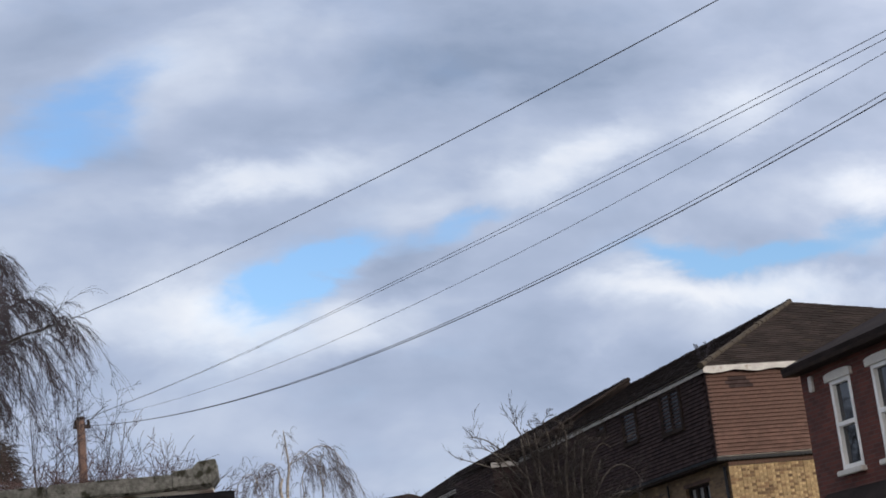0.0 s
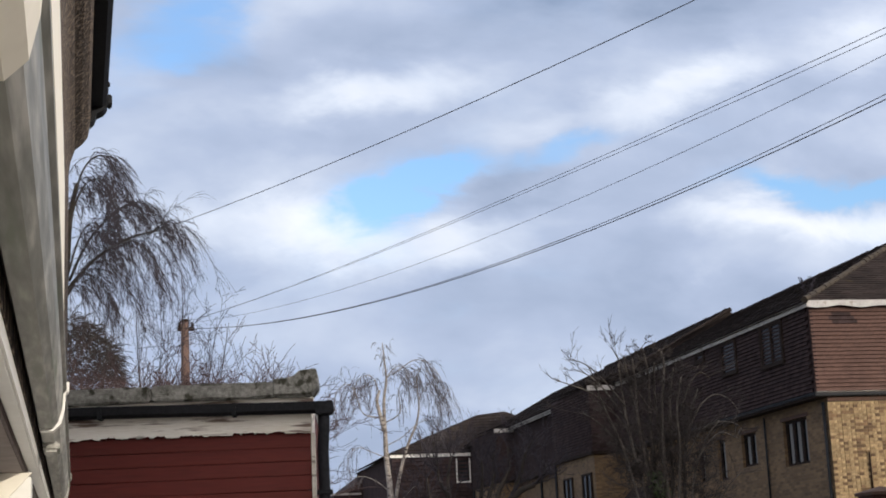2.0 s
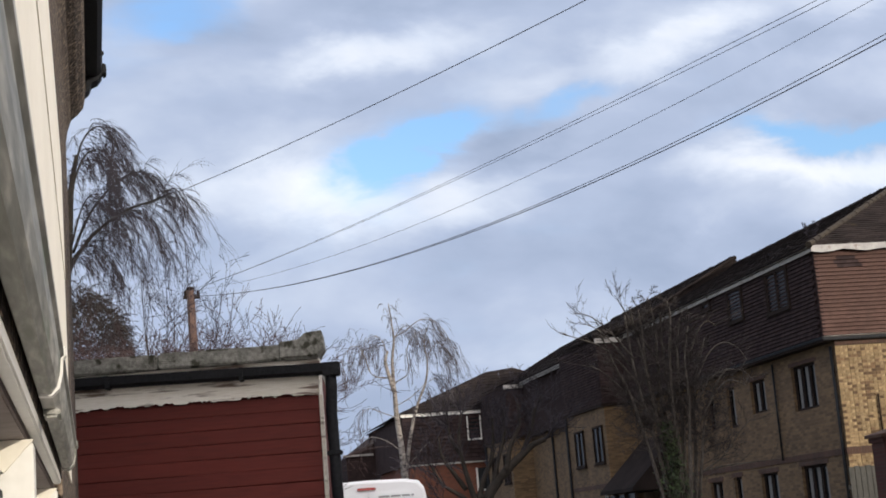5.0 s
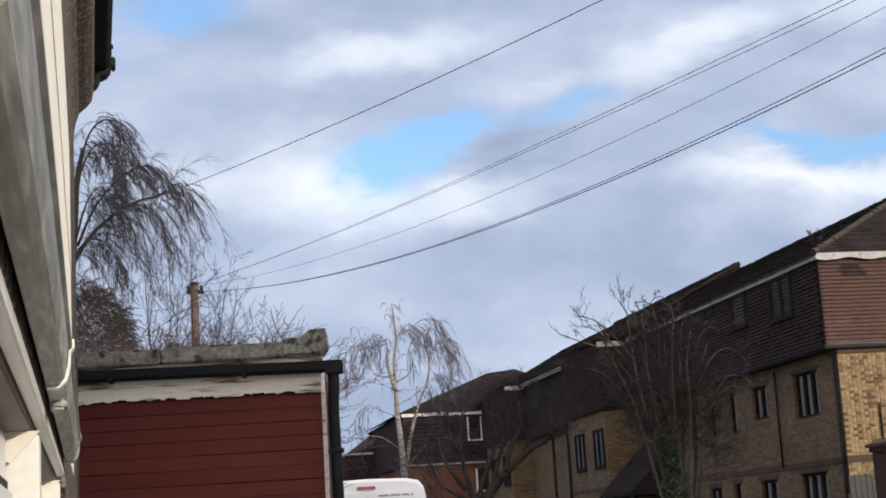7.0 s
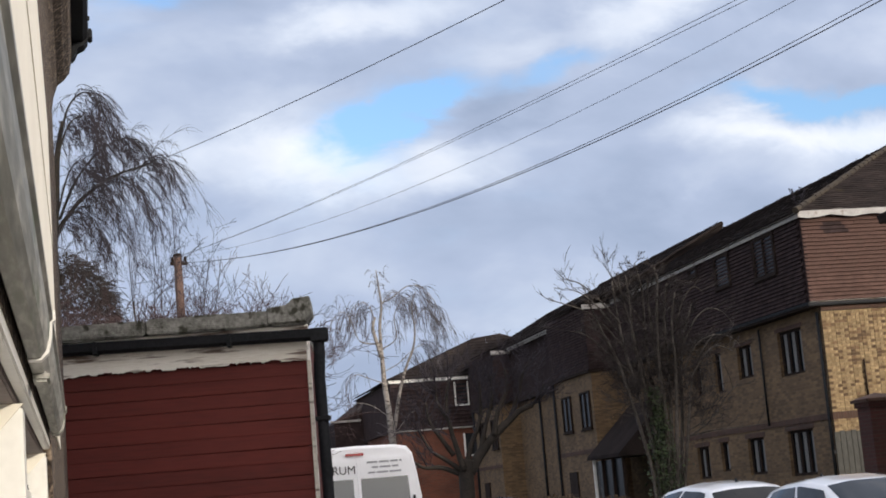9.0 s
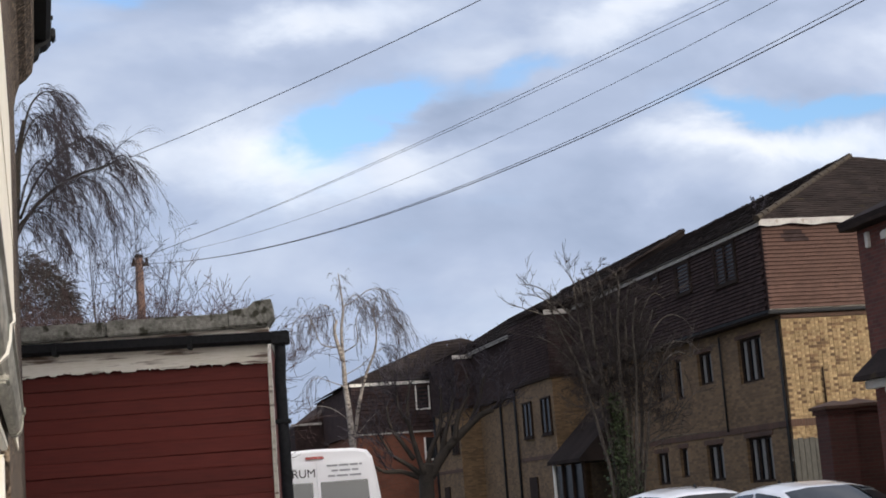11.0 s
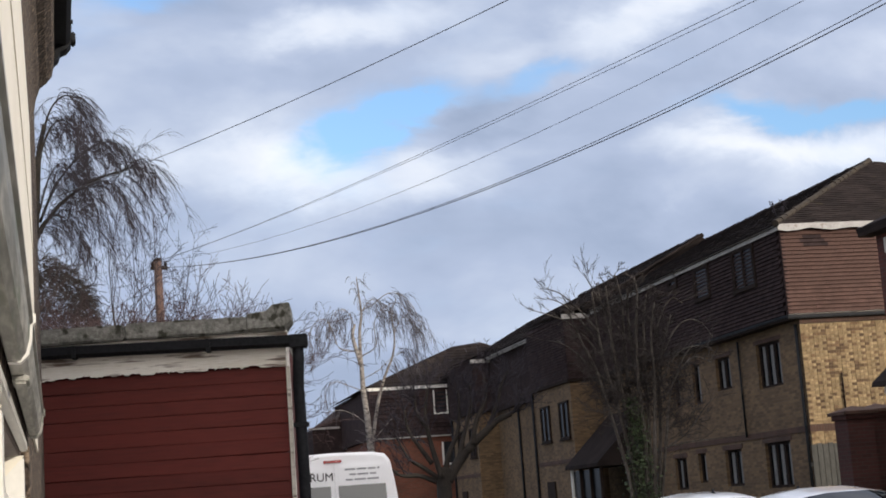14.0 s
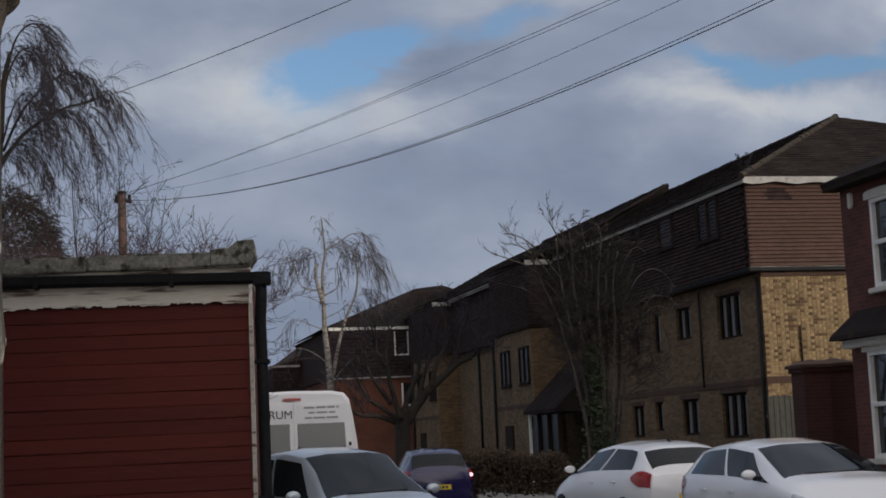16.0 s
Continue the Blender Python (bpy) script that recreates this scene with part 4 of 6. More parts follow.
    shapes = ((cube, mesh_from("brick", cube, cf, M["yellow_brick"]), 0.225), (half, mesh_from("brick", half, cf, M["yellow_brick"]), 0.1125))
    burnt = (mesh_from("brick", cube, cf, M["burnt_brick"]), mesh_from("brick", half, cf, M["burnt_brick"]))
    bverts, bfaces = [], []
    made = 0
    for r in range(int((TILE_Z - 0.1) / 0.075)):
        z = TILE_Z - 0.205 - 0.075 * (r + 1)
        if abs(z + 0.03 - BAND) < 0.10:
            continue
        x, k = B, r % 2
        while x < B + 3.7:
            shape, me, stepx = shapes[k % 2]
            d = rng.uniform(-0.005, 0.004)
            dark = rng.random() < (0.50 if k % 2 else 0.05)
            if dark:
                me = burnt[k % 2]
            if z > 2.6 and x < B + 2.3 and made < 300 and rng.random() < 0.75:
                o = new("brick", me)
                o.parent = f
                o.location = (x, AY - 0.012 + d, z)
                made += 1
            else:
                vv, ff = (bverts, bfaces) if dark else (verts, faces)
                b0 = len(vv)
                vv += [Vector(v) + Vector((x, AY - 0.012 + d, z)) for v in shape]
                ff += [tuple(i + b0 for i in q) for q in cf]
            x += stepx
            k += 1
    for vv, ff, mat in ((verts, faces, M["yellow_brick"]), (bverts, bfaces, M["burnt_brick"])):
        o = new("brickwork", mesh_from("brickwork", vv, ff, mat))
        o.parent = f
        o["kind"] = "stuff"
    box_part("brick_band", (B - 0.02, B + 4, AY - 0.02, AY + 0.012, BAND - 0.09, BAND + 0.09), M["band_brick"], f)


def far_block():
    """The lower wing that closes the row."""
    f = thing("far_flats", pose(0, 0, 0), "brown tile-hung flats over orange brick at the end of the row", "building")
    y = 75.0
    box_part("brick_wall", (12.7, 26, y + 0.1, y + 12, 0, 5.1), M["orange_brick"], f)
    box_part("tile_storey", (12.5, 26, y, y + 12, 5.1, 7.5), M["dark_or_shaded_tile"], f)
    tile_courses("far_tiles", f, M["dark_or_shaded_tile"], (12.5, y, 0), (1, 0, 0), (0, -1, 0), 5.0, 5.12, 7.4, 0.19, 0.25)
    box_part("drip_board", (12.4, 17.4, y - 0.06, y, 5.02, 5.10), M["aged_white"], f)
    box_part("eaves_board", (12.4, 17.2, y - 0.12, y - 0.05, 7.42, 7.62), M["white_paint"], f)
    roof_courses(f, ((12.3, y - 0.2, 7.6), (24, y - 0.2, 7.6), (19, y + 3, 9.9), (17.6, y + 3, 9.75)), M["roof_tile"])
    roof_courses(f, ((12.3, y + 12, 7.6), (12.3, y - 0.2, 7.6), (17.6, y + 3, 9.75), (17.6, y + 12, 9.75)), M["roof_tile"])
    bm = bmesh.new()
    extrude_outline(bm, [(12.3, 7.5), (17.6, 9.65), (24, 7.5)], "y", y + 2.9, y + 12)
    part("roof_core", bm, M["roof_tile"], f)
    for x0, z0, z1 in ((15.75, 6.2, 7.3), (16.05, 3.7, 4.75)):
        w = new("window")
        w.parent = f
        box_part("pane", (x0, x0 + 0.6, y - 0.02, y - 0.01, z0, z1), M["glass"], w)
        for a in (x0 - 0.06, x0 + 0.6):
            box_part("jamb", (a, a + 0.07, y - 0.05, y + 0.1, z0, z1), M["white_paint"], w)
        box_part("rail", (x0 - 0.06, x0 + 0.67, y - 0.051, y + 0.1, z0 - 0.08, z0), M["white_paint"], w)
    g = thing("gable_house", pose(0, 0, 0), "dark tiled gabled building beyond the flats", "building")
    bm = bmesh.new()
    extrude_outline(bm, [(10.9, 0), (10.9, 6.2), (12.3, 6.9), (13.9, 8.0), (20, 8.0), (20, 0)], "y", 85, 97)
    part("wall", bm, M["dark_or_shaded_tile"], g)
    box_part("verge_board", (10.7, 12.4, 84.9, 85.0, 6.25, 6.36), M["aged_white"], g)


far_block()
flats()


# ---- plain unseen buildings, added to close the street and to shade it ----
def shading_walls():
    r = thing("shade_terrace", pose(0, 0, 0), "unseen plain red brick terrace added to close and shade the street", "wall", kind="structure")
    bm = bmesh.new()
    box(bm, 13.75, 21, -14, 21.3, 0, 6.0)
    part("wall", bm, M["red_brick"], r)
    bm = bmesh.new()
    extrude_outline(bm, [(13.4, 5.95), (17.3, 8.6), (21.3, 5.95)], "y", -14, 21.2)
    part("roof", bm, M["roof_tile"], r)
    # unseen tall block, added only to keep the sun off the outbuilding
    box_part("shade_wall", (17.6, 24.0, -16, -14.2, 0, 11.0), M["red_brick"], r)


shading_walls()


# ---- red brick end house with its bay ----
def end_house():
    h = thing("end_house", pose(0, 0, 0), "dark red brick house with white sash bay windows and stone lintels", "house")
    X = 13.65
    bm = bmesh.new()
    box(bm, X + 0.12, 21, 21.35, 25.22, 0, 5.95)
    part("wall", bm, M["red_brick"], h)
    rows = [(24.22, 25.23, 0, 5.9), (21.35, 24.22, 0, 1.0), (21.35, 24.22, 2.95, 3.95), (21.35, 24.22, 5.60, 5.9)]
    rows += [(y0, y1, z0, z1) for y0, y1 in ((22.79, 23.50), (21.35, 22.0)) for z0, z1 in ((1.0, 2.95), (3.95, 5.60))]
    for y0, y1, z0, z1 in ((21.45, 24.62, 0.0, 0.96), (24.22, 24.62, 0.96, 2.97), (22.79, 23.50, 0.96, 2.97), (21.45, 22.0, 0.96, 2.97)):
        box_part("bay_brickwork", (X - 0.26, X - 0.002, y0, y1, z0, z1), M["red_brick"], h)
    for y0, y1, z0, z1 in rows:
        box_part("brickwork", (X, X + 0.119, y0, y1, z0, z1), M["red_brick"], h)
    bm = bmesh.new()
    extrude_outline(bm, [(X - 0.30, 5.92), (X - 0.32, 6.0), (17.3, 7.7), (21.3, 5.95)], "y", 21.25, 25.35)
    part("roof", bm, M["roof_tile"], h)
    box_part("eaves_board", (X - 0.32, X - 0.02, 21.3, 25.3, 5.84, 5.915), M["dark_frame"], h, 0.01)
    box_part("eave_bracket", (X - 0.06, X, 24.76, 24.88, 5.48, 5.76), M["stone_trim"], h, 0.01, "cream stone corbel")
    for z0, z1 in ((3.98, 5.56), (1.05, 2.90)):
        for y0, y1 in ((23.50, 24.22), (22.00, 22.79)):
            w = new("window")
            w.parent = h
            F = X if z0 > 3 else X - 0.26
            x = F + 0.02
            for a in (y0, y1 - 0.09):
                box_part("jamb", (x - 0.03, x + 0.09, a, a + 0.09, z0, z1), M["white_paint"], w, 0.01)
            box_part("head", (x - 0.031, x + 0.09, y0, y1, z1 - 0.09, z1), M["white_paint"], w, 0.01)
            box_part("meeting_rail", (x - 0.031, x + 0.09, y0, y1, (z0 + z1) / 2 - 0.04, (z0 + z1) / 2 + 0.04), M["white_paint"], w, 0.01)
            box_part("bottom_rail", (x - 0.031, x + 0.09, y0, y1, z0, z0 + 0.09), M["white_paint"], w, 0.01)
            box_part("pane", (x + 0.05, x + 0.06, y0 + 0.05, y1 - 0.05, z0 + 0.05, z1 - 0.05), M["glass"], w)
            box_part("sill", (x - 0.14, x + 0.05, y0 - 0.06, y1 + 0.06, z0 - 0.09, z0), M["stone_trim"], w, 0.015)
            bm = bmesh.new()
            wd = y1 - y0 + 0.2
            arch = [(y1 + 0.1, z1 - 0.02), (y1 + 0.1, z1 + 0.10)] + [(y1 + 0.1 - wd * k / 8, z1 + 0.12 + 0.02 * math.sin(math.pi * k / 8)) for k in range(1, 8)] + [(y0 - 0.1, z1 + 0.10), (y0 - 0.1, z1 - 0.02)]
            extrude_outline(bm, arch, "x", F - 0.05, F + 0.05)
            part("lintel", bm, M["stone_trim"], h, "pale stone lintel")
    bm = bmesh.new()
    extrude_outline(bm, [(X, 3.66), (X - 0.56, 3.20), (X - 0.58, 3.12), (X, 3.12)], "y", 21.4, 24.95)
    part("bay_roof", bm, M["roof_tile"], h, "small tiled roof over the ground floor bay")
    box_part("cornice", (X - 0.40, X + 0.02, 21.45, 24.85, 2.97, 3.118), M["stone_trim"], h, 0.015)


def brick_pier(x, y, w, top, label):
    p = thing("gate_pier", pose(x, y, 0), label, "gate pier", "garden gate piers")
    box_part("shaft", (-w / 2, w / 2, -w / 2, w / 2, 0, top - 0.22), M["pier_brick"], p, 0.008)
    box_part("neck", (-w / 2 - 0.04, w / 2 + 0.04, -w / 2 - 0.04, w / 2 + 0.04, top - 0.22, top - 0.12), M["pier_brick"], p, 0.008)
    bm = bmesh.new()
    c = w / 2 + 0.09
    lo = [bm.verts.new(q) for q in ((-c, -c, top - 0.12), (c, -c, top - 0.12), (c, c, top - 0.12), (-c, c, top - 0.12))]
    mid = [bm.verts.new((v.co.x, v.co.y, top - 0.06)) for v in lo]
    tip = bm.verts.new((0, 0, top + 0.06))
    bm.faces.new(lo[::-1])
    for k in range(4):
        bm.faces.new((lo[k], lo[(k + 1) % 4], mid[(k + 1) % 4], mid[k]))
        bm.faces.new((mid[k], mid[(k + 1) % 4], tip))
    part("cap", bm, M["band_brick"], p, "dark weathered cap")


end_house()
brick_pier(14.36, 28.3, 0.56, 2.93, "tall dark red brick gate pier with a pointed cap")
brick_pier(15.02, 28.6, 0.60, 2.96, "tall dark red brick gate pier beside the house wall")
gate = thing("fence_panel", pose(0, 0, 0), "grey weathered timber fence panel at the end of the flats", "fence")
for k in range(6):
    box_part("pale", (15.78 + 0.14 * k, 15.91 + 0.14 * k, 33.3, 33.33, 0.0, 2.40 + 0.02 * (k % 2)), M["grey_wood"], gate, 0.005)
box_part("fence_rail", (15.75, 16.65, 33.33, 33.38, 1.9, 2.0), M["grey_wood"], gate)
box_part("fence_rail", (15.75, 16.65, 33.33, 33.38, 0.5, 0.6), M["grey_wood"], gate)


# ---- telegraph pole and its wires ----
def telegraph_pole():
    p = thing("telegraph_pole", pose(1.50, 42, 0), "brown wooden telegraph pole with a short cross arm", "telegraph pole")
    tube_part("shaft", [(0, 0, 0), (-0.02, 0, 4), (-0.06, 0, 8.72)], [0.16, 0.14, 0.11], M["pole_wood"], p, 12)
    box_part("cross_arm", (-0.26, 0.20, -0.06, 0.04, 8.46, 8.56), M["dark_frame"], p, 0.01)
    for x in (-0.2, 0.14):
        tube_part("insulator", [(x, -0.02, 8.56), (x, -0.02, 8.62), (x, -0.02, 8.70)], [0.03, 0.045, 0.02], M["dark_frame"], p, 8)
    tube_part("cap", [(-0.06, 0, 8.70), (-0.06, 0, 8.78)], [0.13, 0.10], M["dark_frame"], p, 10)


def wire(start, mid, end, y_end, r, reach=1.5, side=0.0):
    """A hanging wire from a pole head over the street; mid and end are slopes x/y and height/y as seen from the pavement."""
    a = Vector(start)
    b = Vector((end[0] * y_end, y_end, EYE_Z + end[1] * y_end))
    s = (mid[0] * a.y - a.x) / ((b.x - a.x) - mid[0] * (b.y - a.y))
    ym = a.y + s * (b.y - a.y)
    zm = EYE_Z + mid[1] * ym
    # parabola through the three heights
    A = np.array([[0, 0, 1], [s * s, s, 1], [1, 1, 1]], float)
    k2, k1, k0 = np.linalg.solve(A, np.array([a.z, zm, b.z]))
    pts = []
    for i in range(41):
        t = reach * i / 40
        pts.append(Vector((a.x + t * (b.x - a.x) + side, a.y + t * (b.y - a.y), k2 * t * t + k1 * t + k0)))
    verts, faces = [], []
    tube_data(verts, faces, pts, [r] * len(pts), 6)
    o = new("overhead_wire", mesh_from("overhead_wire", verts, faces, M["cable"], True))
    tagged(o, "thin black overhead wire sagging from the wooden pole", "wire", "overhead wires")


telegraph_pole()
HEAD = (1.50, 41.95, 8.52)
wire(HEAD, (0.286, 0.221), (0.570, 0.342), 16.0, 0.0075, 1.35)
wire(HEAD, (0.286, 0.2225), (0.568, 0.345), 16.0, 0.0055, 1.35)
wire((1.36, 41.95, 8.66), (0.271, 0.239), (0.500, 0.342), 15.0, 0.0036, 1.4)
wire((1.40, 41.95, 8.68), (0.232, 0.2445), (0.453, 0.342), 14.0, 0.0036, 1.4)
wire((1.44, 41.95, 8.68), (0.236, 0.2445), (0.462, 0.342), 14.5, 0.0036, 1.4)
wire((-1.5, 30.0, 7.8), (0.25, 0.330), (0.525, 0.464), 12.0, 0.0056, 1.25)


# ---- bare trees ----
def branch(rng, out, p, d, length, r, level, spec):
    """One branch as a bent tapering line, then its children. spec: per level (children, length share, spread, lift, wobble)."""
    n = max(3, min(9, int(length / spec["step"])))
    pts, radii = [p.copy()], [r]
    kids, share, spread, lift, wob = spec["levels"][level]
    d = d.normalized()
    for i in range(n):
        d = (d + Vector((rng.gauss(0, wob), rng.gauss(0, wob), rng.gauss(0, wob) + lift * (i + 1) / n)) + Vector(spec["wind"]) * 0.05).normalized()
        p = p + d * (length / n)
        pts.append(p.copy())
        radii.append(max(spec["thin"], r * (1 - 0.85 * (i + 1) / n)))
    out[min(level, 2) if r > 0.02 else 2].append((pts, radii))
    if level + 1 >= len(spec["levels"]):
        return
    for k in range(kids):
        t = rng.uniform(0.25, 1.0)
        i = min(n - 1, int(t * n))
        base = pts[i].lerp(pts[i + 1], t * n - i) if i < n else pts[-1]
        side = Vector((rng.gauss(0, 1), rng.gauss(0, 1), rng.gauss(0.1, 0.6))).normalized()
        dd = ((pts[i + 1] - pts[i]).normalized() * (1 - spread) + side * spread).normalized()
        branch(rng, out, base, dd, length * share * rng.uniform(0.6, 1.15), max(spec["thin"], radii[i] * 0.62), level + 1, spec)


def tree_from(name, base, out, bark, twig, label, category="tree", group="bare trees"):
    t = thing(name, Matrix.Translation(base), label, category, group)
    if len(out[1]) > 24:
        out[2] += out[1]
        out[1] = []
    for key, nm, mat, sides in ((0, "trunk", bark, 9), (1, "limb", bark, 6)):
        for pts, radii in out[key]:
            verts, faces = [], []
            tube_data(verts, faces, [q - Vector(base) for q in pts], radii, sides)
            o = new(nm, mesh_from(nm, verts, faces, mat, True))
            o.parent = t
    for key, nm, mat, sides in ((2, "crown", twig, 3),):
        verts, faces = [], []
        for pts, radii in out[key]:
            tube_data(verts, faces, [q - Vector(base) for q in pts], radii, sides)
        if verts:
            o = new(nm, mesh_from(nm, verts, faces, mat, key < 2))
            o.parent = t
            if key == 2:
                o["kind"] = "stuff"
    return t


def limb(out, key, pts, r0, r1):
    """A given main limb, smoothed between its few corners."""
    pts = [Vector(q) for q in pts]
    fine = []
    for i in range(len(pts) - 1):
        p0, p1, p2, p3 = pts[max(i - 1, 0)], pts[i], pts[i + 1], pts[min(i + 2, len(pts) - 1)]
        for k in range(4):
            t = k / 4
            fine.append(0.5 * ((2 * p1) + (p2 - p0) * t + (2 * p0 - 5 * p1 + 4 * p2 - p3) * t * t + (3 * p1 - p0 - 3 * p2 + p3) * t ** 3))
    fine.append(pts[-1])
    n = len(fine) - 1
    out[key].append((fine, [r0 + (r1 - r0) * i / n for i in range(n + 1)]))
    return fine


def thin_tree(name, base, height, spread, seed, bark, twig, label, r=0.05, stems=5, kids=(7, 6, 3), lift=0.10, share=0.27, thin=0.0048):
    rng = random.Random(seed)
    out = {0: [], 1: [], 2: []}
    spec = {"step": 0.35, "thin": thin, "wind": (0.1, 0, 0), "levels": [(kids[0], share, 0.45, lift, 0.05), (kids[1], 0.5, 0.5, lift, 0.10), (kids[2], 0.5, 0.5, lift * 0.5, 0.14), (0, 0, 0, 0.0, 0.16)]}
    b = Vector(base)
    for k in range(stems):
        a = 2 * math.pi * k / stems + rng.uniform(-0.4, 0.4)
        s = spread * rng.uniform(0.5, 1.0)
        branch(rng, out, b + Vector((math.cos(a) * 0.08, math.sin(a) * 0.08, 0)), Vector((math.cos(a) * s, math.sin(a) * s * 0.8, 1)), height * rng.uniform(0.72, 0.92), r * rng.uniform(0.7, 1), 0, spec)
    return tree_from(name, base, out, bark, twig, label, {"bare_shrub": "shrub", "roof_weed": "weed"}.get(name, "tree"), "bare shrubs" if name == "bare_shrub" else "bare trees")


def spray(rng, out, start, d, length, lean, thin, hairs, sag=0.30, n_step=8):
    """One drooping branchlet that arches over and hangs in the wind, with finer hairs that follow it."""
    p, d = start.copy(), d.normalized()
    pts = [p.copy()]
    for i in range(n_step):
        d = (d + Vector((lean + rng.gauss(0, 0.10), rng.gauss(0, 0.10), -sag + rng.gauss(0, 0.07)))).normalized()
        p = p + d * length / n_step
        pts.append(p.copy())
    out[2].append((pts, [thin * (1.7 - 1.0 * i / n_step) for i in range(n_step + 1)]))
    for k in range(hairs):
        i = rng.randrange(1, n_step)
        q, dd = pts[i].copy(), (pts[i + 1] - pts[i]).normalized() + Vector((rng.gauss(lean * 0.5, 0.38), rng.gauss(0, 0.4), rng.gauss(0.05, 0.30)))
        hair, m = [q.copy()], 4
        l = length * rng.uniform(0.18, 0.5)
        for j in range(m):
            dd = (dd.normalized() + Vector((lean + rng.gauss(0, 0.12), rng.gauss(0, 0.12), -sag * 0.9))).normalized()
            q = q + dd * l / m
            hair.append(q.copy())
        out[2].append((hair, [thin * (1.0 - 0.12 * j) for j in range(m + 1)]))


def drooping(rng, out, pts, n, reach, lean, thin, hairs, start=0.15, fuzz=0.05, sag=0.30):
    """Sprays along one limb; their first direction follows the limb."""
    for k in range(n):
        t = rng.uniform(start, 1.0)
        i = min(len(pts) - 2, int(t * (len(pts) - 1)))
        along = (pts[i + 1] - pts[i]).normalized()
        q = pts[i].lerp(pts[i + 1], rng.random()) + Vector((rng.gauss(0, fuzz), rng.gauss(0, fuzz * 3), rng.gauss(0, fuzz)))
        d = along * rng.uniform(0.2, 0.9) + Vector((rng.gauss(0.1, 0.5), rng.gauss(0, 0.6), rng.gauss(0.1, 0.4)))
        spray(rng, out, q, d, rng.uniform(*reach), rng.gauss(lean, 0.05), thin, hairs, sag * rng.uniform(0.6, 1.3))


def weeping_birch():
    rng = random.Random(21)
    out = {0: [], 1: [], 2: []}
    limb(out, 0, [(-1.62, 30, 0.00), (-1.58, 30, 3.28), (-1.46, 30, 5.39), (-1.36, 30, 6.80), (-1.25, 30, 7.78), (-1.17, 30, 8.67), (-1.03, 30, 9.45)], 0.24, 0.03)
    plan = (([(-1.38, 30, 6.80), (-1.14, 30, 7.36), (-0.79, 30, 7.82), (-0.40, 30, 8.14), (-0.03, 30, 8.35), (0.44, 30, 8.49), (0.73, 30, 8.62)], 0.050, 0.012, 80, (0.6, 1.75), 15),
            ([(0.43, 29.8, 8.45), (0.65, 29.8, 8.62), (0.84, 29.8, 8.64), (0.98, 29.8, 8.43), (1.07, 29.8, 8.14)], 0.013, 0.006, 34, (0.25, 0.62), 10),
            ([(-1.17, 30.3, 7.56), (-0.89, 30.3, 8.22), (-0.53, 30.3, 8.72), (-0.16, 30.3, 9.03), (0.17, 30.3, 9.14), (0.40, 30.3, 8.97), (0.53, 30.3, 8.70)], 0.032, 0.008, 84, (0.35, 0.95), 14),
            ([(-1.23, 30.2, 8.27), (-1.08, 30.2, 9.16), (-0.91, 30.2, 9.78), (-0.62, 30.2, 10.07), (-0.35, 30.2, 9.88), (-0.17, 30.2, 9.46)], 0.030, 0.008, 84, (0.4, 1.0), 14),
            ([(-1.25, 29.7, 8.27), (-0.97, 29.7, 9.15), (-0.71, 29.7, 9.45), (-0.44, 29.7, 9.25), (-0.29, 29.7, 8.85)], 0.024, 0.007, 66, (0.4, 1.1), 13),
            ([(-1.17, 29.9, 7.65), (-0.98, 29.9, 8.31), (-0.74, 29.9, 8.63), (-0.45, 29.9, 8.40), (-0.34, 29.9, 8.07)], 0.022, 0.007, 60, (0.4, 1.1), 12),
            ([(-0.55, 30, 8.03), (-0.37, 30, 7.75), (-0.09, 30, 7.39), (0.18, 30, 6.98), (0.37, 30, 6.55)], 0.012, 0.005, 18, (0.3, 0.8), 10),
            ([(-1.25, 30, 7.23), (-1.05, 30, 7.55), (-0.78, 30, 7.63), (-0.53, 30, 7.40), (-0.39, 30, 7.09)], 0.020, 0.007, 54, (0.35, 0.9), 12),
            ([(-0.05, 30, 8.32), (0.24, 30, 8.18), (0.52, 30, 7.82), (0.68, 30, 7.38)], 0.012, 0.005, 26, (0.35, 0.8), 11))
    for pts, r0, r1, n, reach, hairs in plan:
        drooping(rng, out, limb(out, 1, pts, r0, r1), n, reach, 0.045, 0.0036, hairs, fuzz=0.06, sag=0.33)
    tree_from("weeping_tree", BASE_W, out, M["bark"], M["twig"], "bare weeping tree with dense drooping purple-brown twigs")


BASE_W = (-1.62, 30.0, 0.0)


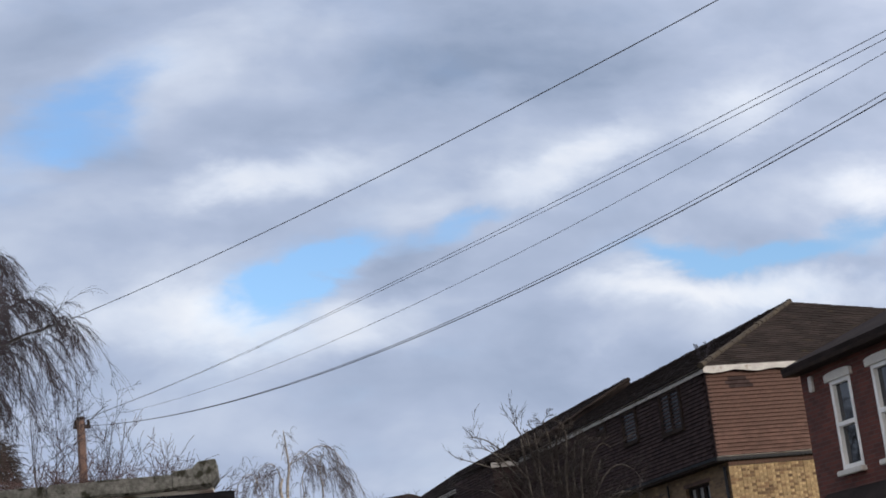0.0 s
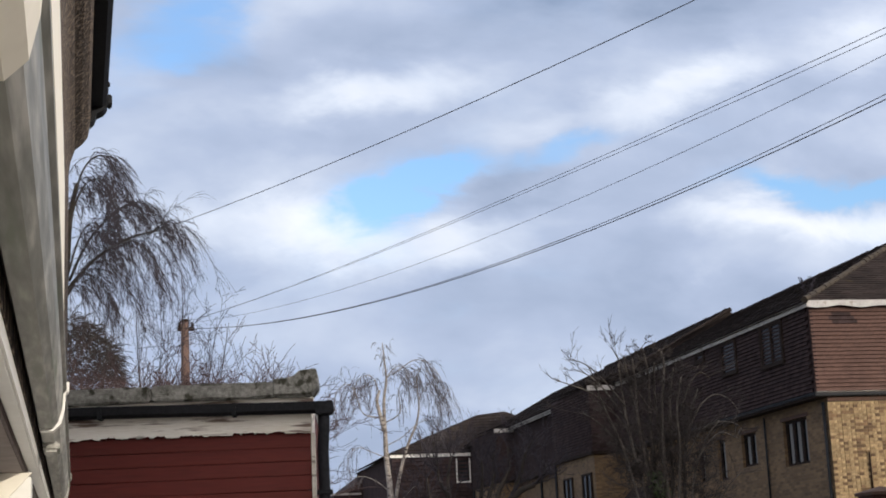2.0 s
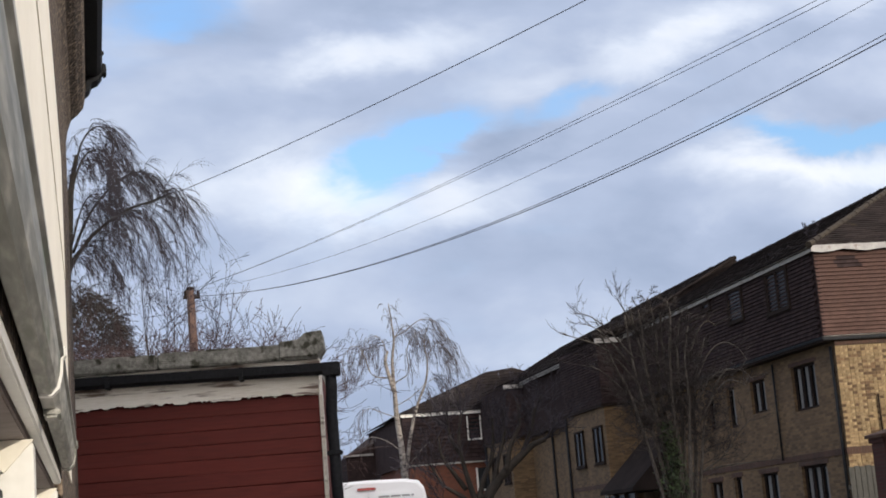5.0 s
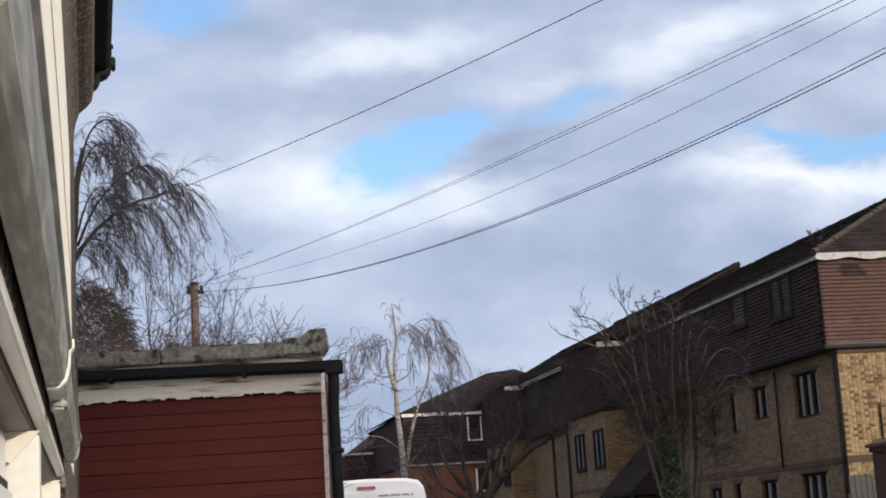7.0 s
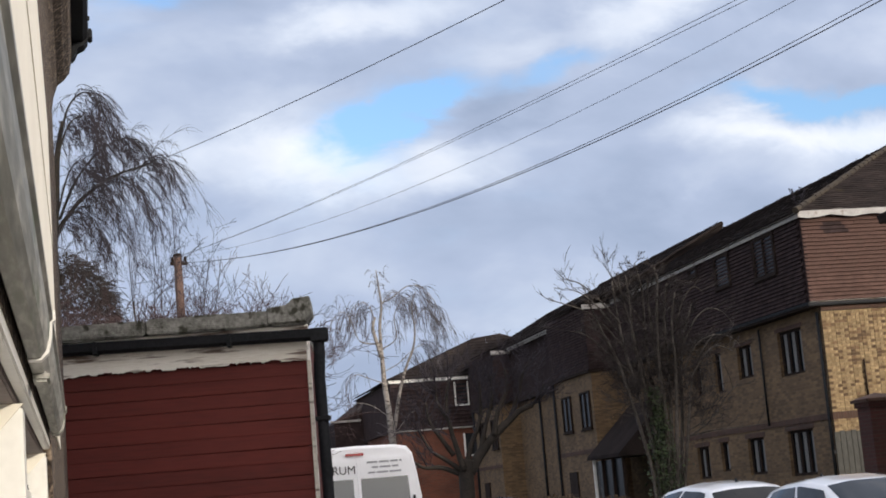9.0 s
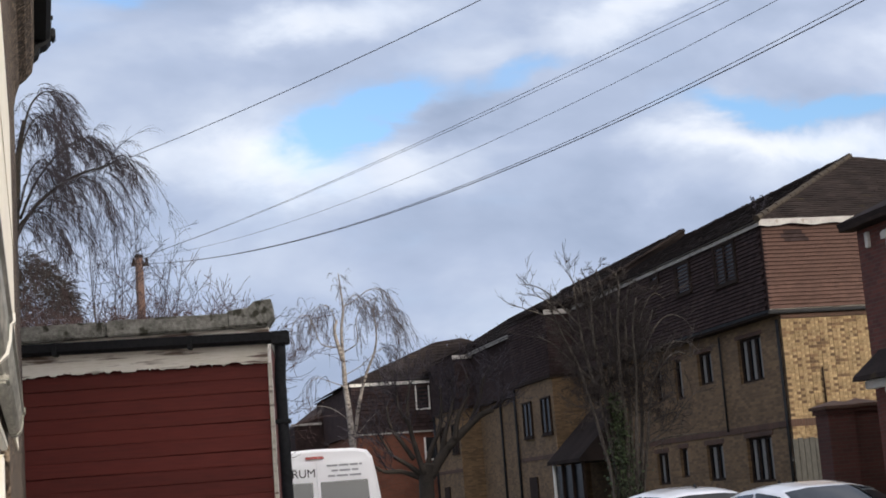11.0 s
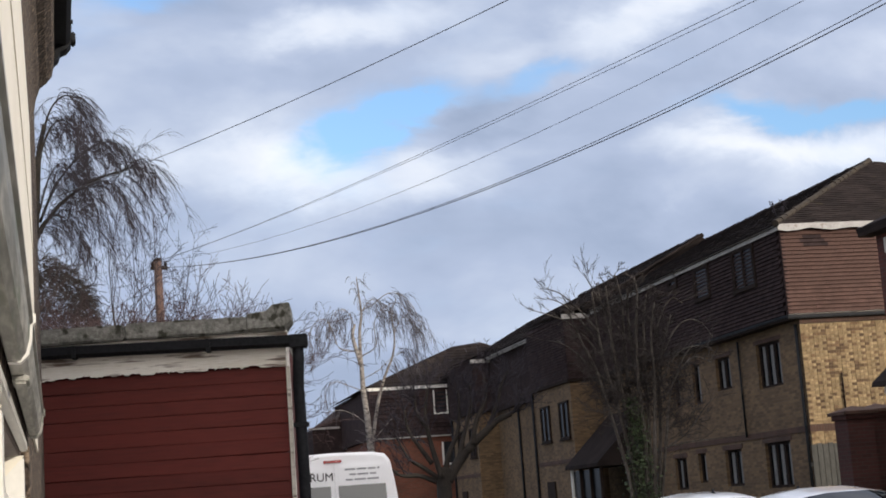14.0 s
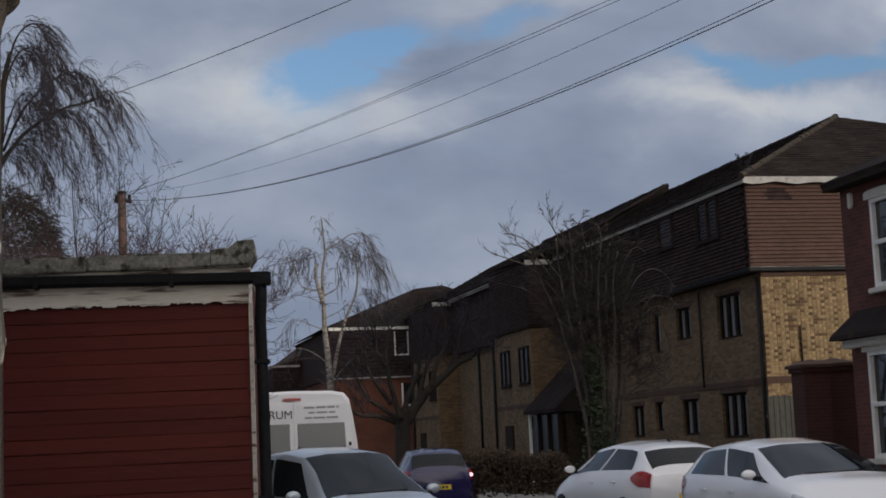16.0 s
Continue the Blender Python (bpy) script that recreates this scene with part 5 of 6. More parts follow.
def dense_bush():
    """A dome of very fine tangled twigs beside the weeping tree."""
    rng = random.Random(61)
    out = {0: [], 1: [], 2: []}
    c = Vector((BASE_W[0] + 0.30, 28.6, 0))
    for k in range(7):
        a = rng.uniform(-0.5, 0.5)
        limb(out, 1, [c + Vector((a * 0.3, 0, 0)), c + Vector((a * 0.8, rng.gauss(0, 0.2), 2.4)), c + Vector((a * 1.4, rng.gauss(0, 0.3), 4.6))], 0.04, 0.012)
    for k in range(3200):
        u = rng.uniform(-1, 1)
        r = math.sqrt(rng.random())
        top = 5.25 + 1.28 * math.sqrt(max(0.0, 1 - abs(u) ** 2.2))
        p = c + Vector((u * 1.10, rng.gauss(0, 0.45), 4.5 + (top - 4.5) * r))
        d = Vector((u * 0.8 + rng.gauss(0.15, 0.6), rng.gauss(0, 0.7), rng.gauss(0.2, 0.7)))
        spray(rng, out, p, d, rng.uniform(0.16, 0.42), 0.05, 0.0048, 2, 0.16, 5)
    tree_from("dense_bush", tuple(c), out, M["twig_brown"], M["twig_brown"], "dense dome of tangled brown twigs beside the weeping tree", "shrub", "bare shrubs")


def silver_birch():
    rng = random.Random(8)
    out = {0: [], 1: [], 2: []}
    limb(out, 0, [(8.15, 50, 0.00), (8.30, 50, 2.60), (8.27, 50, 3.88), (8.23, 50, 4.71), (8.16, 50, 5.54), (8.15, 50, 6.25), (8.14, 50, 6.66), (8.15, 50, 7.41), (8.25, 50, 8.06), (8.20, 50, 8.76), (8.16, 50, 9.29)], 0.135, 0.012)
    limb(out, 0, [(8.31, 50.2, 3.43), (8.54, 50.2, 4.61), (8.75, 50.2, 5.44), (9.00, 50.2, 6.11), (9.24, 50.2, 6.62), (9.35, 50.2, 7.26), (9.30, 50.2, 8.02), (9.49, 50.2, 8.54)], 0.066, 0.012)
    limb(out, 0, [(8.12, 49.9, 6.37), (7.99, 49.9, 6.88), (7.90, 49.9, 7.35), (8.00, 49.9, 7.70)], 0.08, 0.035)
    plan = (([(8.05, 50, 6.81), (7.46, 50, 6.95), (7.24, 50, 7.56), (7.07, 50, 7.89), (6.79, 50, 7.88), (6.51, 50, 7.49), (6.55, 50, 6.85)], 0.040, 0.008, 30, (0.4, 1.3), 9, 0.0),
            ([(8.04, 50.3, 7.64), (7.90, 50.3, 8.10), (7.63, 50.3, 8.26), (7.31, 50.3, 8.05), (7.13, 50.3, 7.49)], 0.034, 0.008, 30, (0.5, 1.5), 9, 0.0),
            ([(8.16, 49.8, 7.85), (8.30, 49.8, 8.20), (8.58, 49.8, 8.47), (8.88, 49.8, 8.36), (9.00, 49.8, 7.98)], 0.030, 0.008, 26, (0.4, 1.2), 9, 0.02),
            ([(8.25, 50, 8.15), (8.68, 50, 8.36), (9.16, 50, 8.68), (9.65, 50, 8.62), (10.04, 50, 8.14), (10.26, 50, 7.49)], 0.034, 0.008, 32, (0.5, 1.6), 10, 0.05),
            ([(8.23, 50.2, 6.68), (8.70, 50.2, 6.99), (8.69, 50.2, 7.71), (8.99, 50.2, 8.22), (9.56, 50.2, 8.40), (9.99, 50.2, 7.98)], 0.036, 0.008, 28, (0.5, 1.6), 10, 0.04),
            ([(9.32, 50.1, 7.36), (9.58, 50.1, 7.82), (9.89, 50.1, 7.86), (10.13, 50.1, 7.47)], 0.026, 0.007, 26, (0.5, 1.6), 10, 0.05),
            ([(8.12, 49.8, 5.49), (7.62, 49.8, 5.70), (7.22, 49.8, 5.84), (6.87, 49.8, 5.56), (6.88, 49.8, 5.09)], 0.024, 0.006, 16, (0.3, 0.9), 8, 0.0),
            ([(8.23, 50, 4.40), (7.81, 50, 4.75), (7.34, 50, 4.93), (6.89, 50, 4.85)], 0.020, 0.006, 9, (0.3, 0.7), 6, 0.0),
            ([(8.24, 49.9, 3.70), (8.61, 49.9, 4.13), (8.93, 49.9, 4.46), (9.21, 49.9, 4.66)], 0.018, 0.006, 4, (0.2, 0.5), 4, 0.03),
            ([(8.14, 50, 5.88), (8.69, 50, 6.15), (9.25, 50, 6.60), (9.63, 50, 6.69), (9.76, 50, 6.35)], 0.026, 0.007, 24, (0.4, 1.1), 9, 0.03),
            ([(8.16, 50, 8.16), (8.16, 50, 8.72), (8.09, 50, 9.14)], 0.012, 0.006, 12, (0.3, 0.6), 7, 0.02))
    for pts, r0, r1, n, reach, hairs, lean in plan:
        drooping(rng, out, limb(out, 1, pts, r0 * 0.62, r1 * 0.8), n, reach, lean, 0.0046, hairs, 0.2, 0.07, 0.42)
    tree_from("silver_birch", (8.15, 50.0, 0.0), out, M["birch_bark"], M["twig_grey"], "bare silver birch with white trunk and hanging twigs")


def street_tree():
    """A cut-back tree with stout forking limbs and a dome of dark twigs."""
    rng = random.Random(4)
    out = {0: [], 1: [], 2: []}
    limb(out, 0, [(9.51, 45, 0.00), (9.56, 45, 1.54), (9.58, 45, 2.32), (9.65, 45, 2.72)], 0.24, 0.22)
    stout = [([(9.69, 45, 2.32), (10.04, 45, 2.85), (10.52, 45, 3.36), (11.00, 45, 3.76), (11.37, 45, 4.04), (11.77, 45, 4.18)], 0.17, 0.07), ([(9.64, 45.2, 2.49), (9.83, 45.2, 3.14), (10.11, 45.2, 3.69), (10.22, 45.2, 4.29), (10.24, 45.2, 5.00)], 0.09, 0.035),
             ([(9.48, 44.8, 2.42), (9.30, 44.8, 3.11), (9.17, 44.8, 3.70), (9.11, 44.8, 4.36), (9.24, 44.8, 5.09)], 0.095, 0.035), ([(9.45, 45, 2.40), (9.00, 45, 2.76), (8.58, 45, 3.05), (8.28, 45, 3.60)], 0.085, 0.03),
             ([(9.47, 45.1, 2.30), (8.87, 45.1, 2.54), (8.33, 45.1, 2.58), (7.98, 45.1, 2.87)], 0.09, 0.03), ([(9.25, 45, 2.87), (8.91, 45, 3.39), (8.61, 45, 3.88), (8.52, 45, 4.48)], 0.08, 0.03),
             ([(10.50, 44.9, 3.35), (10.65, 44.9, 4.01), (10.98, 44.9, 4.66), (11.00, 44.9, 5.34)], 0.09, 0.03), ([(11.05, 45.2, 3.77), (11.39, 45.2, 4.46), (11.58, 45.2, 5.10), (11.83, 45.2, 5.53)], 0.08, 0.03),
             ([(10.04, 45, 2.85), (10.27, 45, 3.64), (10.54, 45, 4.46), (10.56, 45, 5.13)], 0.08, 0.03), ([(9.19, 45, 3.87), (8.89, 45, 4.43), (8.86, 45, 5.00)], 0.06, 0.025), ([(11.44, 45, 4.04), (11.88, 45, 4.28), (12.17, 45, 4.77)], 0.06, 0.025)]
    spec = {"step": 0.3, "thin": 0.0055, "wind": (0, 0, 0), "levels": [(5, 0.55, 0.42, 0.06, 0.11), (4, 0.5, 0.45, 0.04, 0.14), (0, 0, 0, 0.0, 0.18)]}
    for st, r0, r1 in stout:
        pts = limb(out, 0, st, r0, r1)
        for k in range(10):
            i = rng.randrange(len(pts) // 3, len(pts))
            d = (pts[i] - pts[0]).normalized() * 0.5 + Vector((rng.gauss(0, 0.55), rng.gauss(0, 0.6), rng.uniform(-0.1, 0.9)))
            branch(rng, out, pts[i], d, rng.uniform(0.6, 1.35), 0.0195, 0, spec)
    tree_from("street_tree", (9.51, 45.0, 0.0), out, M["bark"], M["twig"], "dark cut-back street tree with stout forking bare limbs")


def many_stemmed_tree():
    rng = random.Random(31)
    out = {0: [], 1: [], 2: []}
    stems = ([(10.33, 30, 0.00), (10.42, 30, 1.82), (10.29, 30, 2.97), (10.17, 30, 3.78), (10.08, 30, 4.59), (10.08, 30, 5.29), (10.05, 30, 5.82)], [(10.45, 30.2, 0.00), (10.56, 30.2, 1.82), (10.50, 30.2, 2.97), (10.42, 30.2, 3.90), (10.42, 30.2, 4.83), (10.44, 30.2, 5.54), (10.34, 30.2, 6.08)],
             [(10.39, 29.9, 0.00), (10.54, 29.9, 1.92), (10.57, 29.9, 2.94), (10.54, 29.9, 3.86), (10.58, 29.9, 4.79), (10.68, 29.9, 5.60), (10.65, 29.9, 5.96)], [(10.51, 30.1, 0.00), (10.68, 30.1, 1.92), (10.76, 30.1, 3.18), (10.79, 30.1, 4.22), (10.84, 30.1, 5.04), (10.95, 30.1, 5.62)],
             [(10.45, 29.8, 0.00), (10.67, 29.8, 1.91), (10.78, 29.8, 3.04), (10.85, 29.8, 3.95), (10.86, 29.8, 4.76), (11.00, 29.8, 5.40)], [(10.28, 30, 0.00), (10.33, 30, 1.72), (10.18, 30, 2.86), (10.03, 30, 3.56), (9.87, 30, 4.37), (9.79, 30, 5.07), (9.75, 30, 5.72)],
             [(10.68, 30.3, 0.00), (10.93, 30.3, 1.80), (11.06, 30.3, 2.83), (11.13, 30.3, 3.75), (11.29, 30.3, 4.57), (11.53, 30.3, 5.21)], [(10.20, 29.9, 0.00), (10.19, 29.9, 1.61), (10.04, 29.9, 2.52), (9.86, 29.9, 3.33), (9.65, 29.9, 4.14), (9.39, 29.9, 4.73), (9.18, 29.9, 5.32)],
             [(10.52, 30.2, 0.00), (10.68, 30.2, 1.81), (10.67, 30.2, 3.19), (10.58, 30.2, 4.24), (10.55, 30.2, 5.18), (10.58, 30.2, 5.77)], [(10.59, 30, 0.00), (10.88, 30, 1.68), (11.05, 30, 2.58), (11.22, 30, 3.49), (11.53, 30, 4.17), (11.82, 30, 4.51)],
             [(10.39, 30.1, 0.00), (10.45, 30.1, 1.60), (10.39, 30.1, 2.63), (10.30, 30.1, 3.43), (10.20, 30.1, 4.25), (9.99, 30.1, 5.31), (9.90, 30.1, 5.90)])
    spec = {"step": 0.3, "thin": 0.0042, "wind": (0, 0, 0), "levels": [(7, 0.5, 0.5, 0.05, 0.13), (4, 0.5, 0.5, 0.0, 0.2), (0, 0, 0, 0.0, 0.2)]}
    fine = {"step": 0.2, "thin": 0.0036, "wind": (0, 0, 0), "levels": [(5, 0.5, 0.35, 0.06, 0.09), (0, 0, 0, 0.04, 0.10)]}
    for k, st in enumerate(stems):
        pts = limb(out, 1, st, 0.060 - 0.002 * k, 0.016)
        mid = sum(q.x for q in pts[-6:]) / 6
        for j in range(30):
            i = int(len(pts) * (0.40 + 0.58 * rng.random() ** 1.4))
            side = -1 if rng.random() < (0.62 if mid < BASE_M[0] else 0.30) else 1
            d = Vector((side * rng.uniform(0.3, 1.1), rng.gauss(0, 0.6), rng.uniform(0.15, 1.0)))
            branch(rng, out, pts[i], d, rng.uniform(0.35, 0.95) * (1.45 - 1.15 * i / len(pts)), 0.009, 0, spec)
    arcs = ([(9.91, 30, 4.26), (9.59, 30, 4.71), (9.19, 30, 5.10), (8.75, 30, 5.29), (8.36, 30, 5.42)], [(9.94, 30.2, 4.51), (9.56, 30.2, 5.11), (9.19, 30.2, 5.50), (8.81, 30.2, 5.66)], [(9.77, 29.8, 4.82), (9.41, 29.8, 5.30), (8.99, 29.8, 5.69), (8.60, 29.8, 5.80)],
            [(9.98, 30, 3.79), (9.50, 30, 4.28), (9.10, 30, 4.64), (8.75, 30, 4.75)], [(11.05, 30, 3.73), (11.40, 30, 4.29), (11.77, 30, 4.48), (12.16, 30, 4.44), (12.36, 30, 4.24)], [(11.18, 30.3, 4.22), (11.54, 30.3, 4.84), (11.89, 30.3, 5.08), (12.21, 30.3, 4.97), (12.40, 30.3, 4.68)],
            [(10.95, 29.7, 3.36), (11.35, 29.7, 3.94), (11.70, 29.7, 4.24), (12.08, 29.7, 4.11)], [(10.99, 30, 4.66), (11.23, 30, 5.24), (11.48, 30, 5.51), (11.69, 30, 5.39)], [(11.03, 29.9, 2.46), (11.49, 29.9, 2.73), (11.89, 29.9, 3.19), (12.19, 29.9, 3.45)],
            [(11.03, 29.9, 2.46), (11.52, 29.9, 2.54), (12.09, 29.9, 2.57), (12.59, 29.9, 2.59)], [(10.36, 30.1, 4.83), (9.98, 30.1, 5.45), (9.77, 30.1, 5.86), (9.65, 30.1, 6.10)])
    for st in arcs:
        pts = limb(out, 1, st, 0.020, 0.007)
        low = st[-1][2] < 3.4
        for j in range(3 if low else 9):
            i = rng.randrange(len(pts) // 4, len(pts))
            d = (pts[-1] - pts[0]).normalized() * 0.7 + Vector((rng.gauss(0, 0.5), rng.gauss(0, 0.6), rng.uniform(-0.4, 0.8)))
            branch(rng, out, pts[i], d, rng.uniform(0.25, 0.6), 0.006, 0, fine)
    t = tree_from("many_stemmed_tree", BASE_M, out, M["stem_bark"], M["twig_brown"], "bare many-stemmed tree with ivy on its lower stems")
    verts, faces = [], []
    for k in range(2600):
        z = rng.uniform(0.0, 1.0) ** 1.25 * 3.5
        w = 0.52 * (1 - z / 4.6)
        c = Vector((rng.gauss(0.05 - 0.03 * z, w * 0.5), rng.gauss(-0.1, w * 0.5), z))
        a = Vector((rng.gauss(0, 1), rng.gauss(0, 1), rng.gauss(0, 1))).normalized() * rng.uniform(0.02, 0.045)
        e = a.orthogonal().normalized() * a.length * 0.8
        i = len(verts)
        verts += [c - a, c + e, c + a, c - e]
        faces.append((i, i + 1, i + 2, i + 3))
    o = new("ivy", mesh_from("ivy", verts, faces, M["ivy"]))
    o.parent = t
    tagged(o, "dark green ivy leaves", kind="stuff")


BASE_M = (10.43, 30.0, 0.0)


def hedge():
    rng = random.Random(2)
    verts, faces = [], []
    for k in range(9000):
        x = rng.uniform(8.6, 11.2)
        h = 1.42 - 0.16 * noise.noise((x * 1.1, 0, 0)) - 0.10 * (x - 8.7) / 2.3 - max(0, x - 10.95) ** 2 * 6
        y = rng.uniform(34.0, 35.3)
        z = rng.uniform(0.1, 1.0) ** 0.5 * h
        c = Vector((x + rng.gauss(0, 0.03), y, z + rng.gauss(0, 0.04)))
        a = Vector((rng.gauss(0, 1), rng.gauss(0, 1), rng.gauss(0, 1))).normalized() * rng.uniform(0.025, 0.06)
        e = a.orthogonal().normalized() * a.length * 0.6
        i = len(verts)
        verts += [c - a, c + e, c + a, c - e]
        faces.append((i, i + 1, i + 2, i + 3))
    h = new("hedge", mesh_from("hedge", verts, faces, M["hedge"]))
    tagged(h, "brown winter hedge in front of the flats", "hedge", kind="stuff")


weeping_birch()
dense_bush()
thin_tree("thin_tree", (0.55, 28.0, 0), 8.0, 0.105, 6, M["bark"], M["twig"], "slim bare tree with upright twigs behind the outbuilding", 0.030, 8, (11, 5, 2), 0.16, 0.17, 0.0034)
for k, (x, y, hgt) in enumerate(((-0.5, 19.5, 3.95), (0.15, 20.5, 4.15), (0.7, 19.0, 3.95), (1.1, 20.5, 4.2), (1.30, 19.5, 4.05), (-0.1, 22, 4.4), (0.9, 22, 4.3), (0.45, 20.0, 4.1), (0.62, 21.2, 4.3), (1.2, 21.6, 4.25), (0.3, 18.6, 3.85), (-0.7, 21.0, 4.5), (1.25, 20.2, 4.2), (0.05, 20.8, 4.55), (1.0, 21.2, 4.6))):
    thin_tree("bare_shrub", (x, y, 0), hgt * 0.98, 0.13, 40 + k, M["twig_red"], M["twig_red"], "leafless shrub with tangled reddish twigs behind the outbuilding", 0.010, 15, (20, 6, 3), -0.03, 0.25, 0.0031)
silver_birch()
street_tree()
many_stemmed_tree()
thin_tree("thin_tree", (9.6, 88.0, 0), 8.3, 0.2, 77, M["bark"], M["twig_red"], "distant bare tree beside the gabled building", 0.06, 6, (8, 5, 3))
thin_tree("roof_weed", (16.75, 35.75, 8.22), 0.42, 0.5, 78, M["bark"], M["twig"], "small leafless weed rooted on the roof hip", 0.008, 7, (5, 3, 2))
hedge()


# ---- vehicles ----
def smooth_profile(points, width):
    """A side-view line through corners (y, z), rounded over the given width; returns z as a function of y."""
    ys = np.linspace(points[0][0], points[-1][0], 400)
    zs = np.interp(ys, [p[0] for p in points], [p[1] for p in points])
    step = ys[1] - ys[0]
    n = max(1, int(width / step))
    k = np.hanning(2 * n + 3)
    zs = np.convolve(np.pad(zs, n + 1, mode="edge"), k / k.sum(), mode="valid")
    return lambda y: float(np.interp(y, ys, zs))


def car(name, m, paint, label, L=4.2, W=1.76, H=1.48, belt=0.95, nose=0.72, tail=0.98, screen=(1.02, 0.22), hatch=(-1.58, -1.94), mirror=None, lit_lamp=False, glow_side=1):
    """A hatchback; its front is +y. One smooth shell of body and cabin; the glass and the lamps lie on it as patches.
    screen: foot and head of the windscreen; hatch: head and foot of the rear window."""
    c = thing(name, m, label, "car", "parked cars")
    hw, hl = W / 2, L / 2
    s0, s1 = screen
    h1, h0 = hatch
    roof = smooth_profile([(-hl, tail - 0.06), (-hl + 0.04, tail), (h0, belt + 0.10), (h1, H - 0.10), (h1 + 0.35, H - 0.035), ((s1 + h1) / 2 + 0.2, H), (s1, H - 0.07), (s0, belt + 0.05), (s0 + 0.35, belt - 0.01), (hl - 0.30, nose + 0.06), (hl - 0.05, nose - 0.08), (hl, nose - 0.2)], 0.12)
    wedge = smooth_profile([(-hl, tail - 0.05), (h0, belt + 0.035), (0, belt), (s0, belt - 0.05), (hl - 0.2, nose), (hl, nose - 0.2)], 0.2)

    def section(y):
        e = min(1.0, abs(y) / hl)
        taper = 1 - 0.05 * e ** 2 - 0.17 * e ** 9
        zr = roof(y)
        zb = min(wedge(y), zr - 0.02)
        up = max(0.0, min(1.0, (zr - zb) / 0.42))
        xr = hw * (0.84 - 0.20 * up) * taper
        zlo = 0.24 + 0.10 * e ** 8
        return [(hw * 0.90 * taper, zlo), (hw * 0.965 * taper, zlo + 0.10), (hw * 1.0 * taper, zlo + 0.55 * (zb - zlo)), (hw * 0.985 * taper, zlo + 0.86 * (zb - zlo)), (hw * 0.945 * taper, zb), (xr + hw * 0.02, zr - 0.05 - 0.035 * up + 0.02), (xr * 0.90, zr - 0.028 * up - 0.012), (xr * 0.5, zr - 0.003), (0.0, zr)]
    knots = [1.0, 0.92, 0.78, 0.64, 0.55, 0.25, 0.20, 0.10, 0.0]

    def at(y, q, off=0.0):
        """The shell's point at length y; q: 1 sill, 0.55 belt line, 0.25 roof edge, 0 the middle, negative on the other side."""
        sec, a = section(y), abs(q)
        x = float(np.interp(a, knots[::-1], [p[0] for p in sec][::-1]))
        z = float(np.interp(a, knots[::-1], [p[1] for p in sec][::-1]))
        if off:
            sx, sz = x / hw, (z - 0.75) / 0.75
            n = math.hypot(sx, sz) or 1.0
            x, z = x + off * sx / n, z + off * max(0.0, sz) / n
        return Vector((math.copysign(x, q), y, z))

    def sheet(nm, ys, qs, mat, parent, label="", off=0.0, cap=False):
        """A grid on the shell; ys(t, s) and qs(t, s) for t and s from 0 to 1 are given as rows of points."""
        n, k = len(ys), len(qs)
        verts = [at(ys[i][j], qs[j], off) if isinstance(ys[i], list) else at(ys[i], qs[j], off) for i in range(n) for j in range(k)]
        faces = [(i * k + j, i * k + j + 1, (i + 1) * k + j + 1, (i + 1) * k + j) for i in range(n - 1) for j in range(k - 1)]
        if cap:
            faces += [tuple(range(k)), tuple(range((n - 1) * k, n * k))[::-1]]
        me = mesh_from(nm, verts, faces, mat, True)
        bm = bmesh.new()
        bm.from_mesh(me)
        bmesh.ops.recalc_face_normals(bm, faces=bm.faces[:])
        bm.to_mesh(me)
        bm.free()
        o = new(nm, me)
        o.parent = parent
        if label:
            o["label"] = label
        return o
    rows = [hl * math.sin(math.pi / 2 * (-1 + 2 * i / 60)) for i in range(61)]
    cols = [1, 0.96, 0.92, 0.85, 0.78, 0.71, 0.64, 0.60, 0.55, 0.47, 0.40, 0.32, 0.25, 0.22, 0.20, 0.15, 0.10, 0.05]
    sheet("body", rows, cols + [0.0] + [-q for q in cols[::-1]], paint, c, cap=True)

    def span(a, b, n):
        return [a + (b - a) * i / n for i in range(n + 1)]

    def glass(nm, y0, y1, q0, q1, shrink=0.0, n=12, k=14):
        """A pane between lengths y0 and y1; its ends draw in towards its sides by shrink."""
        qs = span(q0, q1, k)
        ys = [[y0 + (y1 - y0) * i / n - shrink * (abs(q) / max(abs(q0), abs(q1))) ** 3 * (1 - 2 * i / n) * (1 if y1 < y0 else -1) * -1 for q in qs] for i in range(n + 1)]
        return sheet(nm, ys, qs, M["car_glass"], c, off=0.006)
    glass("windscreen", s0 - 0.04, s1 + 0.03, -0.235, 0.235, 0.05)
    glass("rear_window", h1 - 0.05, h0 + 0.04, -0.245, 0.245, 0.03)
    for sg in (1, -1):
        # side glass: front and rear edges follow the pillars, the rear one drawn to a point
        for a, b in ((0.0, 0.49), (0.53, 1.0)):
            qs = span(0.52, 0.285, 8)
            ys = []
            for i in range(13):
                t = a + (b - a) * i / 12
                row = []
                for j, q in enumerate(qs):
                    s = j / 8
                    front = (s0 - 0.10) + (s1 - 0.02 - s0 + 0.10) * s ** 0.9
                    back = (h0 + 0.42) + (h1 + 0.16 - h0 - 0.42) * s ** 1.5
                    row.append(front + (back - front) * t)
                ys.append(row)
            sheet("door_window", ys, [sg * q for q in qs], M["car_glass"], c, off=0.005)
        mir = new("wing_mirror")
        mir.parent = c
        bm = bmesh.new()
        bmesh.ops.create_uvsphere(bm, u_segments=14, v_segments=10, radius=1.0, matrix=Matrix.Diagonal((0.095, 0.050, 0.062, 1)))
        for v in bm.verts:
            if v.co.y < -0.02:
                v.co.y = -0.02
